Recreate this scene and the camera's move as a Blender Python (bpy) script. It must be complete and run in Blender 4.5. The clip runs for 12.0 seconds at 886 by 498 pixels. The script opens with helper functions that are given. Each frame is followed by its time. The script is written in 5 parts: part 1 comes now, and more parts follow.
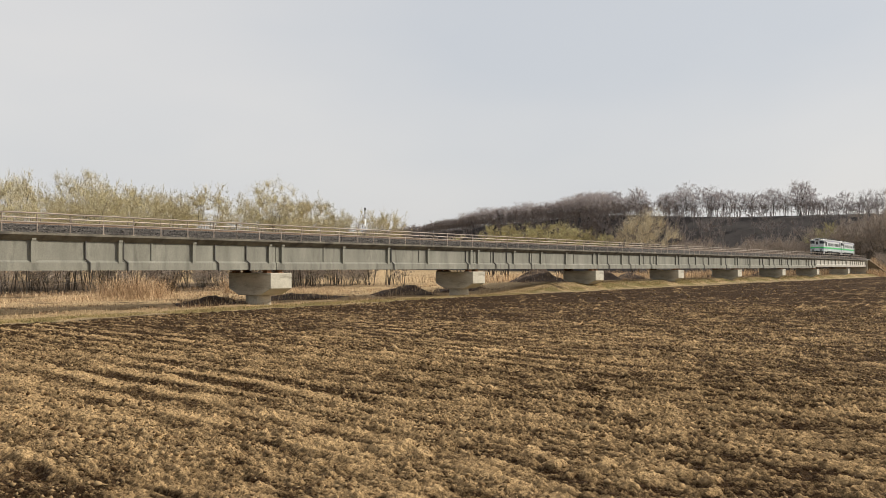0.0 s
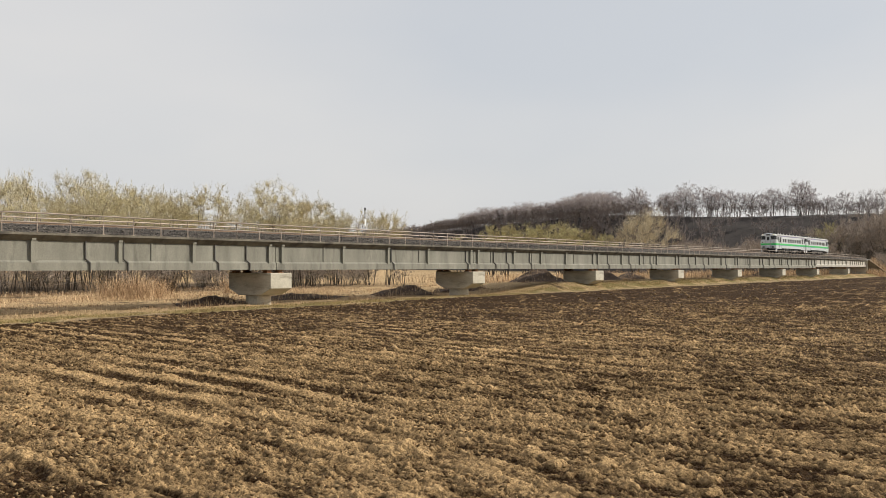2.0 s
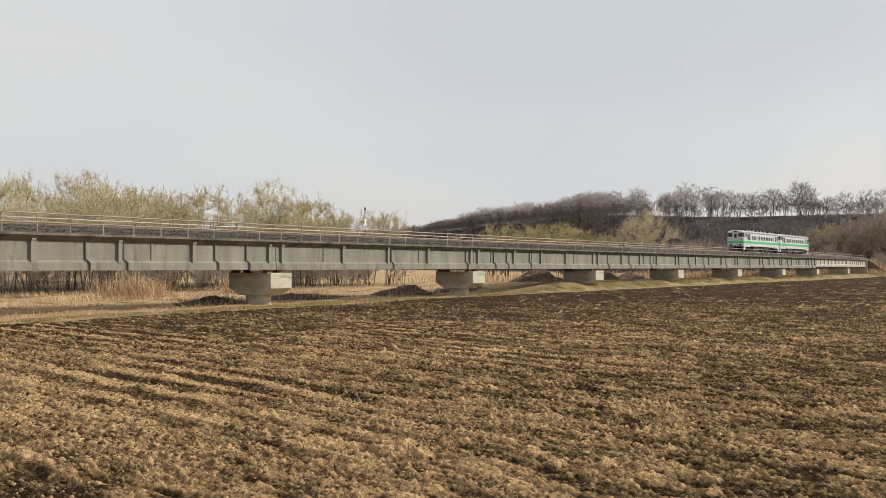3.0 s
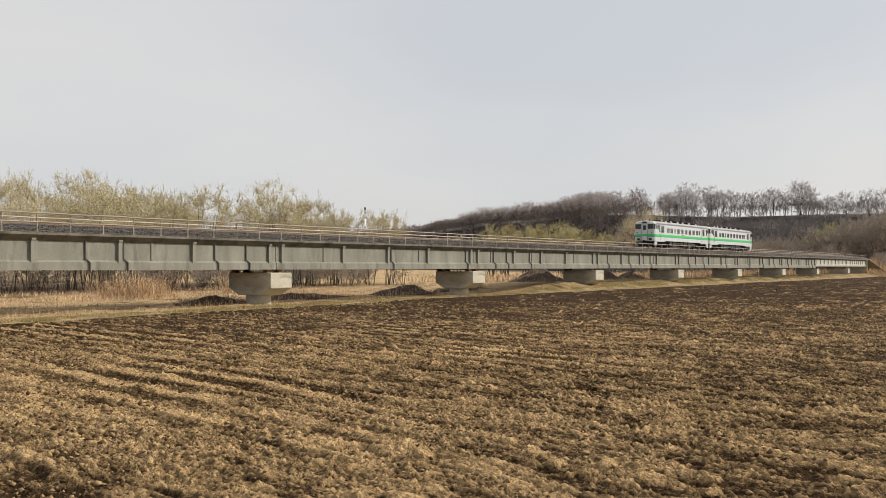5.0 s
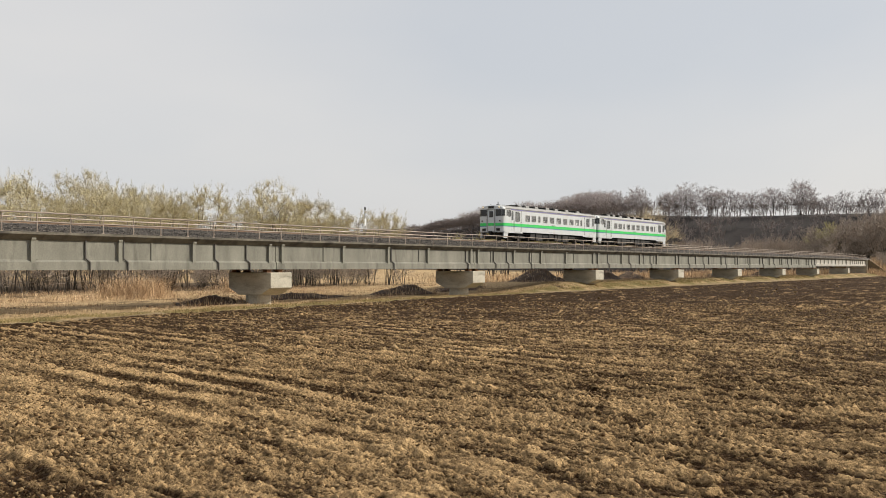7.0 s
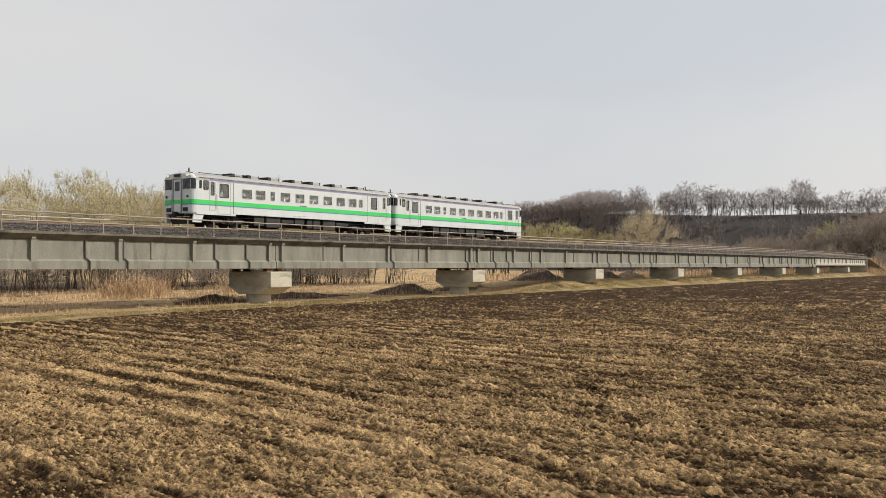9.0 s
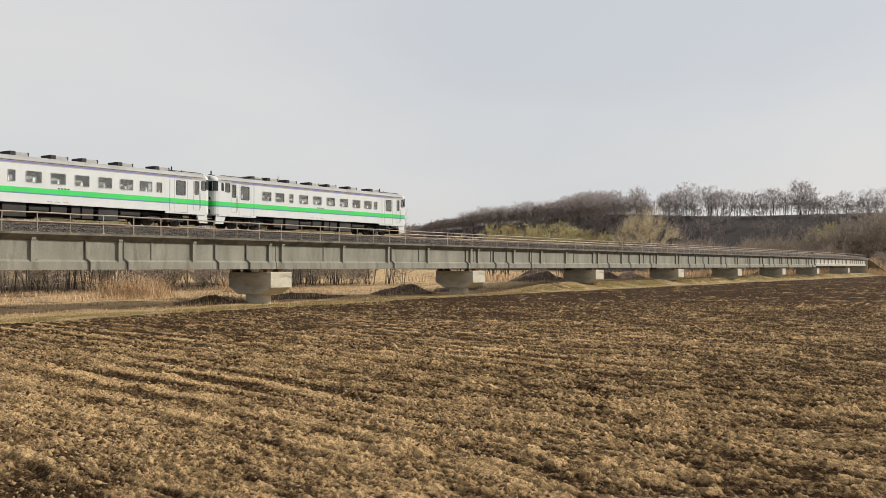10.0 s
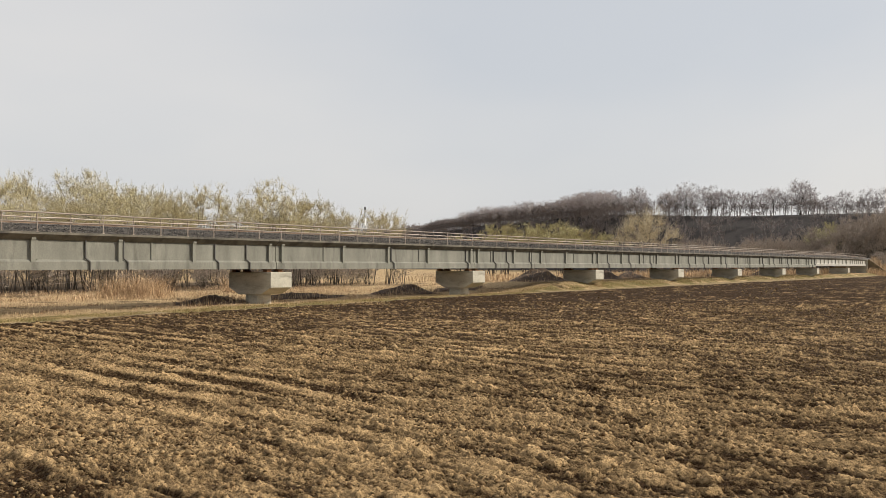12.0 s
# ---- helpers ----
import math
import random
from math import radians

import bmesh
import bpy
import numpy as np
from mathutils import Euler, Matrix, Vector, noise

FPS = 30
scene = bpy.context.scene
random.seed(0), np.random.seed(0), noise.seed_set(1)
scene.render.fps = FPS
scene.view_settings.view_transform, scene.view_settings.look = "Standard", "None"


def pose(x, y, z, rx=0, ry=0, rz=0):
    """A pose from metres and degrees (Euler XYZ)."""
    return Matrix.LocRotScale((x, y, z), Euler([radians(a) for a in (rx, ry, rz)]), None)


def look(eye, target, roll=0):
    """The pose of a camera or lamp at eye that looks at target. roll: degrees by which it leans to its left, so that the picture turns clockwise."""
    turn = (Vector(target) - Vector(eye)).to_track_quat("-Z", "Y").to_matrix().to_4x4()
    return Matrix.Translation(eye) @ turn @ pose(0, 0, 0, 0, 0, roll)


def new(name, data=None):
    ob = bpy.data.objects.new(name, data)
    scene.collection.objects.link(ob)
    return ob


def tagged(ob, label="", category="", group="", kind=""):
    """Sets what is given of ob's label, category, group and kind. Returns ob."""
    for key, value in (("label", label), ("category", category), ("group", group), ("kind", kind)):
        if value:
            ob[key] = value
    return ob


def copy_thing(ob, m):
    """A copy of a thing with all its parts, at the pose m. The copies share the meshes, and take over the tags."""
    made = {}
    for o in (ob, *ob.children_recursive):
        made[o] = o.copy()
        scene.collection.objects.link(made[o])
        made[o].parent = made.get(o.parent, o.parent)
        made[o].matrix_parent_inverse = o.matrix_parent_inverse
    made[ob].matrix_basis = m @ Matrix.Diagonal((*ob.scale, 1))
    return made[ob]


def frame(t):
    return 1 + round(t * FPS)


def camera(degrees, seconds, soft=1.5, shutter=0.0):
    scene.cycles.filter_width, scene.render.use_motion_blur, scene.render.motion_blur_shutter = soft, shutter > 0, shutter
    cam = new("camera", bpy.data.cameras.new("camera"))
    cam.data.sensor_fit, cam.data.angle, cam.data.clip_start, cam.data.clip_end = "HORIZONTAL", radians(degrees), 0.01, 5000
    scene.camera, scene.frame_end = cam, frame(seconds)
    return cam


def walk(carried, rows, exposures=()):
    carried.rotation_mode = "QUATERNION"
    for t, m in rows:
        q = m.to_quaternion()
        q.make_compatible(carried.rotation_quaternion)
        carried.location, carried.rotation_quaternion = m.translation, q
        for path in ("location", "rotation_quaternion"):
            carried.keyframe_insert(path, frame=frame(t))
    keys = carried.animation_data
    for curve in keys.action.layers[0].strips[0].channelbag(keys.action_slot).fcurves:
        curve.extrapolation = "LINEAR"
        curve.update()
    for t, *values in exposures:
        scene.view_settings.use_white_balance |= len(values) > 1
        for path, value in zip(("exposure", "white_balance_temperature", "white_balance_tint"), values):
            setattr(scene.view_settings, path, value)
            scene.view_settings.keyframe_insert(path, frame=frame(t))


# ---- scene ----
cam = camera(49.516, 12.0, 0.35)

# ---------------------------------------------------------------- camera
EYE = Vector((0.0, 0.0, 2.55))
HEAD = radians(34.354)


def aim(up):
    h = radians(up)
    return look(EYE, EYE + Vector((math.cos(HEAD) * math.cos(h), math.sin(HEAD) * math.cos(h), math.sin(h))))


# the tripod settles by a hair on the way
walk(cam, [(0.0, aim(1.078)), (2.5, aim(1.078)), (4.0, aim(1.060)), (6.5, aim(1.060)), (7.4, aim(1.030)), (8.9, aim(0.995)),
           (9.6, aim(1.024)), (10.5, aim(1.033)), (12.0, aim(1.033))])

# ---------------------------------------------------------------- light
SUN_DIR = Vector((0.83, -0.79, 0.74)).normalized()
world = bpy.data.worlds.new("world")
scene.world = world
world.use_nodes = True
wn, wl = world.node_tree.nodes, world.node_tree.links
wn.clear()
sky = wn.new("ShaderNodeTexSky")
sky.sky_type, sky.sun_disc = "NISHITA", False
sky.sun_elevation = math.asin(SUN_DIR.z)
sky.sun_rotation = math.atan2(SUN_DIR.x, SUN_DIR.y)
sky.air_density, sky.dust_density = 1.0, 3.0
tex = wn.new("ShaderNodeTexCoord")
stretch = wn.new("ShaderNodeMapping")
stretch.inputs["Scale"].default_value = (1.0, 1.0, 2.6)
cloud = wn.new("ShaderNodeTexNoise")
cloud.inputs["Scale"].default_value, cloud.inputs["Detail"].default_value, cloud.inputs["Roughness"].default_value = 1.5, 4.0, 0.45
veil = wn.new("ShaderNodeValToRGB")
veil.color_ramp.elements[0].position, veil.color_ramp.elements[1].position = 0.33, 0.66
veil.color_ramp.elements[0].color, veil.color_ramp.elements[1].color = (5.75, 5.95, 6.25, 1), (7.0, 6.85, 6.72, 1)
blend = wn.new("ShaderNodeMix")
blend.data_type = "RGBA"
blend.inputs["Factor"].default_value = 0.86
back = wn.new("ShaderNodeBackground")
back.inputs["Strength"].default_value = 0.112
out = wn.new("ShaderNodeOutputWorld")
wl.new(tex.outputs["Generated"], stretch.inputs["Vector"])
wl.new(stretch.outputs["Vector"], cloud.inputs["Vector"])
wl.new(cloud.outputs["Fac"], veil.inputs["Fac"])
wl.new(sky.outputs["Color"], blend.inputs["A"])
wl.new(veil.outputs["Color"], blend.inputs["B"])
wl.new(blend.outputs["Result"], back.inputs["Color"])
wl.new(back.outputs["Background"], out.inputs["Surface"])

sun = new("sun", bpy.data.lights.new("sun", "SUN"))
sun.data.energy, sun.data.angle, sun.data.color = 4.7, radians(0.8), (1.0, 0.92, 0.79)
sun.matrix_world = look(SUN_DIR * 100, (0, 0, 0))


# ---------------------------------------------------------------- materials
def nodes_of(name):
    m = bpy.data.materials.new(name)
    m.use_nodes = True
    n = m.node_tree.nodes
    return m, n, m.node_tree.links, n["Principled BSDF"]


def noise_node(n, l, vec, scale, detail=4.0, rough=0.55, squash=None):
    t = n.new("ShaderNodeTexNoise")
    t.inputs["Scale"].default_value, t.inputs["Detail"].default_value, t.inputs["Roughness"].default_value = scale, detail, rough
    if squash:
        mp = n.new("ShaderNodeMapping")
        mp.inputs["Scale"].default_value = squash
        l.new(vec, mp.inputs["Vector"])
        vec = mp.outputs["Vector"]
    l.new(vec, t.inputs["Vector"])
    return t.outputs["Fac"]


def ramp(n, l, fac, lo, hi, a=(0, 0, 0), b=(1, 1, 1)):
    r = n.new("ShaderNodeValToRGB")
    r.color_ramp.elements[0].position, r.color_ramp.elements[1].position = lo, hi
    r.color_ramp.elements[0].color, r.color_ramp.elements[1].color = (*a, 1), (*b, 1)
    l.new(fac, r.inputs["Fac"])
    return r.outputs["Color"]


def mix(n, l, fac, a, b, kind="MIX"):
    x = n.new("ShaderNodeMix")
    x.data_type, x.blend_type = "RGBA", kind
    for key, val in (("Factor", fac), ("A", a), ("B", b)):
        if isinstance(val, (int, float)):
            x.inputs[key].default_value = val
        elif isinstance(val, tuple):
            x.inputs[key].default_value = (*val, 1)
        else:
            l.new(val, x.inputs[key])
    return x.outputs["Result"]


def maths(n, l, op, a, b=0.0):
    x = n.new("ShaderNodeMath")
    x.operation = op
    for i, val in enumerate((a, b)):
        if isinstance(val, (int, float)):
            x.inputs[i].default_value = val
        else:
            l.new(val, x.inputs[i])
    return x.outputs[0]


def bump(n, l, bs, fac, strength, dist):
    b = n.new("ShaderNodeBump")
    b.inputs["Strength"].default_value, b.inputs["Distance"].default_value = strength, dist
    l.new(fac, b.inputs["Height"])
    l.new(b.outputs["Normal"], bs.inputs["Normal"])


def surface(name, a, b, scale=2.0, fine=30.0, rough=0.8, metal=0.0, relief=0.3, depth=0.01, dirt=None, dirt_scale=0.6, streak=None, spread=0.0):
    """Two tones blotched at one scale, fine grain at another, a stain colour and random tone for each piece."""
    m, n, l, bs = nodes_of(name)
    co = n.new("ShaderNodeTexCoord").outputs["Object"]
    big = noise_node(n, l, co, scale, 5.0, 0.6, streak)
    small = noise_node(n, l, co, fine, 3.0)
    col = mix(n, l, ramp(n, l, big, 0.33, 0.68), a, b)
    col = mix(n, l, 0.35, col, ramp(n, l, small, 0.3, 0.75, (0.35, 0.35, 0.35), (1, 1, 1)), "MULTIPLY")
    if dirt:
        spots = ramp(n, l, noise_node(n, l, co, dirt_scale, 6.0, 0.65, streak), 0.52, 0.72)
        col = mix(n, l, spots, col, dirt)
    if spread:
        info = n.new("ShaderNodeObjectInfo").outputs["Random"]
        col = mix(n, l, maths(n, l, "MULTIPLY", info, spread), col, (0.03, 0.025, 0.02))
    l.new(col, bs.inputs["Base Color"])
    bs.inputs["Roughness"].default_value, bs.inputs["Metallic"].default_value = rough, metal
    if relief:
        bump(n, l, bs, small, relief, depth)
    return m


def plant(name, a, b, scale=0.4, thin=0.0):
    """Tone varies from blade to blade and from patch to patch."""
    m, n, l, bs = nodes_of(name)
    rnd = n.new("ShaderNodeNewGeometry").outputs["Random Per Island"]
    co = n.new("ShaderNodeTexCoord").outputs["Object"]
    patch = noise_node(n, l, co, scale, 3.0)
    fac = maths(n, l, "ADD", maths(n, l, "MULTIPLY", rnd, 0.55), maths(n, l, "MULTIPLY", patch, 0.45))
    l.new(ramp(n, l, fac, 0.2, 0.8, a, b), bs.inputs["Base Color"])
    bs.inputs["Roughness"].default_value = 0.85
    bs.inputs["Specular IOR Level"].default_value = 0.15
    return m


CONCRETE = surface("weathered concrete", (0.305, 0.297, 0.247), (0.195, 0.189, 0.156), 0.45, 14.0, 0.9, 0, 0.3, 0.012, (0.105, 0.10, 0.082), 0.8, (1.6, 1.6, 0.45))
CONCRETE_PIER = surface("board-marked concrete", (0.60, 0.56, 0.455), (0.42, 0.385, 0.305), 0.8, 10.0, 0.9, 0, 0.4, 0.015, (0.20, 0.182, 0.145), 0.9, (0.5, 0.5, 2.0))
CONCRETE_DARK = surface("dirty deck edge", (0.23, 0.205, 0.16), (0.11, 0.10, 0.078), 1.2, 16.0, 0.92, 0, 0.4, 0.012, (0.05, 0.045, 0.04), 1.0)
WHITE_STEEL = surface("pale painted steel", (0.52, 0.50, 0.44), (0.40, 0.385, 0.34), 0.6, 20.0, 0.6, 0, 0.1, 0.004, (0.30, 0.24, 0.17), 0.8, (1, 1, 0.4))
RUST = surface("rusting pipe paint", (0.60, 0.53, 0.46), (0.42, 0.29, 0.20), 0.7, 22.0, 0.7, 0.0, 0.3, 0.004, (0.66, 0.62, 0.57), 0.7, None, 0.5)
BALLAST = surface("ballast stone", (0.13, 0.115, 0.10), (0.065, 0.058, 0.052), 6.0, 30.0, 0.95, 0, 0.8, 0.03, None, 1.0, None, 0.3)
STEEL = surface("worn rail steel", (0.28, 0.20, 0.14), (0.16, 0.10, 0.07), 1.5, 25.0, 0.55, 0.6, 0.2, 0.003)
TIMBER = surface("old sleeper", (0.15, 0.13, 0.11), (0.08, 0.07, 0.06), 3.0, 30.0, 0.95, 0, 0.4, 0.01, None, 1.0, (0.3, 3, 1))
DRAIN = surface("grimy drain pipe", (0.16, 0.15, 0.135), (0.09, 0.085, 0.08), 1.0, 20.0, 0.8, 0, 0.2, 0.004)
BEARING = surface("rusty bearing", (0.30, 0.15, 0.07), (0.18, 0.09, 0.05), 4.0, 30.0, 0.85, 0.2)
PAINT_WHITE = surface("ivory train paint", (0.665, 0.70, 0.715), (0.61, 0.64, 0.65), 0.9, 25.0, 0.38, 0, 0.03, 0.002, (0.55, 0.545, 0.52), 1.2, (1.2, 1, 0.5))
PAINT_ROOF = surface("sooty grey roof", (0.40, 0.40, 0.39), (0.30, 0.295, 0.285), 0.6, 15.0, 0.7, 0, 0.1, 0.003, (0.18, 0.17, 0.16), 0.7)
PAINT_GREEN = surface("bright green band", (0.045, 0.66, 0.13), (0.04, 0.58, 0.115), 0.8, 25.0, 0.38, 0, 0.03, 0.002)
PAINT_BLUE = surface("blue line", (0.10, 0.26, 0.36), (0.09, 0.21, 0.31), 0.8, 25.0, 0.4, 0, 0.03, 0.002)
PAINT_VIOLET = surface("violet line", (0.20, 0.19, 0.44), (0.17, 0.16, 0.38), 0.8, 25.0, 0.4, 0, 0.03, 0.002)
BLACK = surface("oily underframe", (0.018, 0.017, 0.016), (0.009, 0.009, 0.008), 2.0, 20.0, 0.7, 0.1, 0.2, 0.005)
UNDER_GREY = surface("dusty equipment box", (0.04, 0.037, 0.034), (0.02, 0.019, 0.018), 1.5, 20.0, 0.8, 0.0, 0.2, 0.004)
VENT_GREY = surface("grey ventilator", (0.36, 0.36, 0.35), (0.26, 0.26, 0.25), 2.0, 20.0, 0.6)
RUBBER = surface("black seal", (0.02, 0.02, 0.02), (0.03, 0.03, 0.03), 4.0, 20.0, 0.6)
GREY_TRIM = surface("grey window trim", (0.40, 0.41, 0.40), (0.32, 0.33, 0.32), 3.0, 20.0, 0.45, 0.3)
WINDOW_TRIM = surface("pale window surround", (0.58, 0.59, 0.58), (0.50, 0.51, 0.50), 3.0, 20.0, 0.45)
SEAT_BLUE = surface("seat moquette", (0.10, 0.12, 0.17), (0.07, 0.08, 0.12), 5.0, 60.0, 0.95)
LINEN = surface("white seat cover", (0.78, 0.78, 0.75), (0.70, 0.70, 0.67), 5.0, 60.0, 0.9)
LINING = surface("cream lining", (0.74, 0.74, 0.70), (0.66, 0.66, 0.62), 2.0, 30.0, 0.7)
WHEEL = surface("wheel steel", (0.10, 0.085, 0.07), (0.05, 0.045, 0.04), 3.0, 25.0, 0.5, 0.7)
SIGN_WHITE = surface("white board", (0.78, 0.78, 0.76), (0.68, 0.68, 0.66), 2.0, 30.0, 0.6)


def glass_material(name, tint, rough=0.04):
    m, n, l, bs = nodes_of(name)
    bs.inputs["Base Color"].default_value = (*tint, 1)
    bs.inputs["Roughness"].default_value = rough
    bs.inputs["Transmission Weight"].default_value = 1.0
    bs.inputs["IOR"].default_value = 1.8
    return m


GLASS = glass_material("grey tinted window glass", (0.80, 0.84, 0.84))
m_, n_, l_, b_ = nodes_of("dark cab glass")
b_.inputs["Base Color"].default_value = (0.02, 0.023, 0.026, 1)
b_.inputs["Roughness"].default_value = 0.07
CAB_GLASS = m_
m_, n_, l_, b_ = nodes_of("lit headlamp")
b_.inputs["Base Color"].default_value = (0.9, 0.85, 0.7, 1)
b_.inputs["Emission Color"].default_value, b_.inputs["Emission Strength"].default_value = (1.0, 0.72, 0.42, 1), 0.55
LAMP_ON = m_
LAMP_RED = surface("red lens", (0.09, 0.016, 0.014), (0.07, 0.012, 0.01), 4.0, 20.0, 0.25)


# ---------------------------------------------------------------- building helpers
def part(name, bm, material, parent=None, label=""):
    me = bpy.data.meshes.new(name)
    bm.to_mesh(me)
    bm.free()
    me.materials.append(material)
    ob = new(name, me)
    if parent:
        ob.parent = parent
    return tagged(ob, label)


def share(name, mesh, parent, m, label=""):
    ob = new(name, mesh)
    ob.parent, ob.matrix_basis = parent, m
    return tagged(ob, label)


def box(bm, x0, x1, y0, y1, z0, z1, bev=0.0):
    vs = [bm.verts.new((x, y, z)) for z in (z0, z1) for x, y in ((x0, y0), (x1, y0), (x1, y1), (x0, y1))]
    fs = [bm.faces.new([vs[i] for i in q]) for q in ((3, 2, 1, 0), (4, 5, 6, 7), (0, 1, 5, 4), (1, 2, 6, 5), (2, 3, 7, 6), (3, 0, 4, 7))]
    if bev:
        bmesh.ops.bevel(bm, geom=list({e for f in fs for e in f.edges}), offset=bev, segments=1, affect="EDGES")
    return bm


def tube(bm, p, q, r0, r1=None, sides=8, caps=True):
    p, q, r1 = Vector(p), Vector(q), r0 if r1 is None else r1
    d = (q - p).normalized()
    a = d.orthogonal().normalized()
    b = d.cross(a)
    rings = []
    for c, r in ((p, r0), (q, r1)):
        rings.append([bm.verts.new(c + (a * math.cos(t) + b * math.sin(t)) * r) for t in [2 * math.pi * i / sides for i in range(sides)]])
    for i in range(sides):
        j = (i + 1) % sides
        bm.faces.new((rings[0][i], rings[0][j], rings[1][j], rings[1][i]))
    if caps:
        bm.faces.new(rings[0][::-1])
        bm.faces.new(rings[1])
    return bm


def loft(bm, rings, caps=True, closed=True):
    """Skin over rings of points of equal count."""
    vs = [[bm.verts.new(p) for p in r] for r in rings]
    n = len(vs[0])
    for a, b in zip(vs, vs[1:]):
        for i in range(n if closed else n - 1):
            j = (i + 1) % n
            bm.faces.new((a[i], a[j], b[j], b[i]))
    if caps:
        bm.faces.new(vs[0][::-1])
        bm.faces.new(vs[-1])
    bmesh.ops.recalc_face_normals(bm, faces=bm.faces[:])
    return bm


def empty(name, m, label, category, group=""):
    ob = new(name)
    ob.matrix_basis = m
    ob.empty_display_size = 0.3
    return tagged(ob, label, category, group)


def lattice_noise(x, y, seed):
    """Smooth noise of -1 to 1 on arrays."""
    xi, yi = np.floor(x).astype(np.int64), np.floor(y).astype(np.int64)
    fx, fy = x - xi, y - yi
    fx, fy = fx * fx * (3 - 2 * fx), fy * fy * (3 - 2 * fy)

    def hashed(i, j):
        h = (i * 374761393 + j * 668265263 + seed * 1442695041) & 0xFFFFFFFF
        h = ((h ^ (h >> 13)) * 1274126177) & 0xFFFFFFFF
        return ((h ^ (h >> 16)) & 0xFFFF) / 32767.5 - 1.0
    return (hashed(xi, yi) * (1 - fx) + hashed(xi + 1, yi) * fx) * (1 - fy) + (hashed(xi, yi + 1) * (1 - fx) + hashed(xi + 1, yi + 1) * fx) * fy


# ---------------------------------------------------------------- the line of the railway
TRACK_Y, CURVE_S, CURVE_R = 49.116, 190.0, 800.0
RAIL_Z, DECK_Z = 5.04, 4.40


def track(s, off=0.0, z=0.0):
    """A point beside the track, off metres beyond its middle, s metres along it."""
    if s <= CURVE_S:
        return Vector((s, TRACK_Y + off, z))
    t = (s - CURVE_S) / CURVE_R
    return Vector((CURVE_S + (CURVE_R - off) * math.sin(t), TRACK_Y + CURVE_R - (CURVE_R - off) * math.cos(t), z))


def chord(s0, s1, z=0.0):
    a, b = track(s0), track(s1)
    return Matrix.Translation((a.x, a.y, z)) @ pose(0, 0, 0, 0, 0, math.degrees(math.atan2(b.y - a.y, b.x - a.x)))


def sweep(bm, section, stations):
    return loft(bm, [[track(s, o, z) for o, z in section] for s in stations])


def stations(s0, s1, step):
    n = max(1, int(round((s1 - s0) / step)))
    return [s0 + (s1 - s0) * i / n for i in range(n + 1)]


def field_edge(u):
    """Where the ploughed field ends towards the bridge."""
    return 45.9 - 5.6 * np.exp(-(np.clip(u, 8, 400) - 24) / 35.0)


def berm(u, v):
    """The low bank on which the farther piers stand."""
    def ease(t):
        t = np.clip(t, 0, 1)
        return t * t * (3 - 2 * t)
    return 0.85 * ease((u - 78) / 16) * ease((v - 45.2) / 3.6) * ease((70 - v) / 12)


# ---------------------------------------------------------------- ground
def graded(lo, fine0, fine1, hi, step):
    """Grid lines: even where the soil lies near, wider and wider outward."""
    right, d = [fine1], step
    while right[-1] < hi:
        d *= 1.010 if right[-1] < 62 else 1.06
        right.append(right[-1] + d)
    left, d = [fine0], step
    while left[-1] > lo:
        d *= 1.16
        left.append(left[-1] - d)
    return np.array(left[:0:-1] + list(np.arange(fine0, fine1, step)) + right)


FURROW = radians(77.3)


def soil_height(x, y):
    p = -math.sin(FURROW) * x + math.cos(FURROW) * y
    q = math.cos(FURROW) * x + math.sin(FURROW) * y
    sway = 0.55 * lattice_noise(x / 5, y / 5, 3) + 0.16 * lattice_noise(x / 1.1, y / 1.1, 4)
    strong = np.clip(0.35 + 0.8 * lattice_noise(p / 5, q / 10, 5) + (y - x) / 34, 0.06, 1.0)
    worn = np.clip(0.6 + 0.9 * lattice_noise(p / 1.3, q / 5, 7), 0, 1.3)
    ridge = 0.026 * np.cos(2 * math.pi * (p + sway) / 1.12) * strong * worn
    lumps, tones = 0, 0
    for size, high, seed in ((0.62, 0.022, 11), (0.33, 0.025, 12), (0.17, 0.023, 13), (0.09, 0.016, 14)):
        w = 0.25 * lattice_noise(x / size * 0.7, y / size * 0.7, seed + 20)
        lumps = lumps + high * (2.0 * np.abs(lattice_noise(p / size * 1.2 + w, q / size * 0.42 + w, seed)) - 0.9)
    for size, high, part_of, seed in ((0.36, 0.22, 0.02, 51), (0.15, 0.32, 0.16, 52), (0.09, 0.50, 0.36, 53)):
        d, r, slope = clod_cells(x, y, size, seed)
        there = np.clip((part_of + 0.34 * lattice_noise(x / 1.6, y / 1.6, seed + 5) + 0.25 * lattice_noise(x / 6, y / 6, seed + 6) - r) * 6, 0, 1)
        tall = size * high * there * (0.35 + 0.65 * ((r * 7.3) % 1.0))
        lumps = lumps + tall * (np.clip(1.9 - 2.4 * (d / 0.55) ** 2, 0, 0.85) + 1.3 * slope * (d < 0.50))
        tones = tones + there * (((r * 3.7) % 1.0) - 0.25) * np.clip(1.4 - (d / 0.55) ** 2, 0, 1)
    lumps = lumps * (1.15 - 0.35 * strong)
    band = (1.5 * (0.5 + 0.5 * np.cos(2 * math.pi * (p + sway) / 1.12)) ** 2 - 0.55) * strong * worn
    # second result: dry bands along the ridges, plus light and shade by lump height
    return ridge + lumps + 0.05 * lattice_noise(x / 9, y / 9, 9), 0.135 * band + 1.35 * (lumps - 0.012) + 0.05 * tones


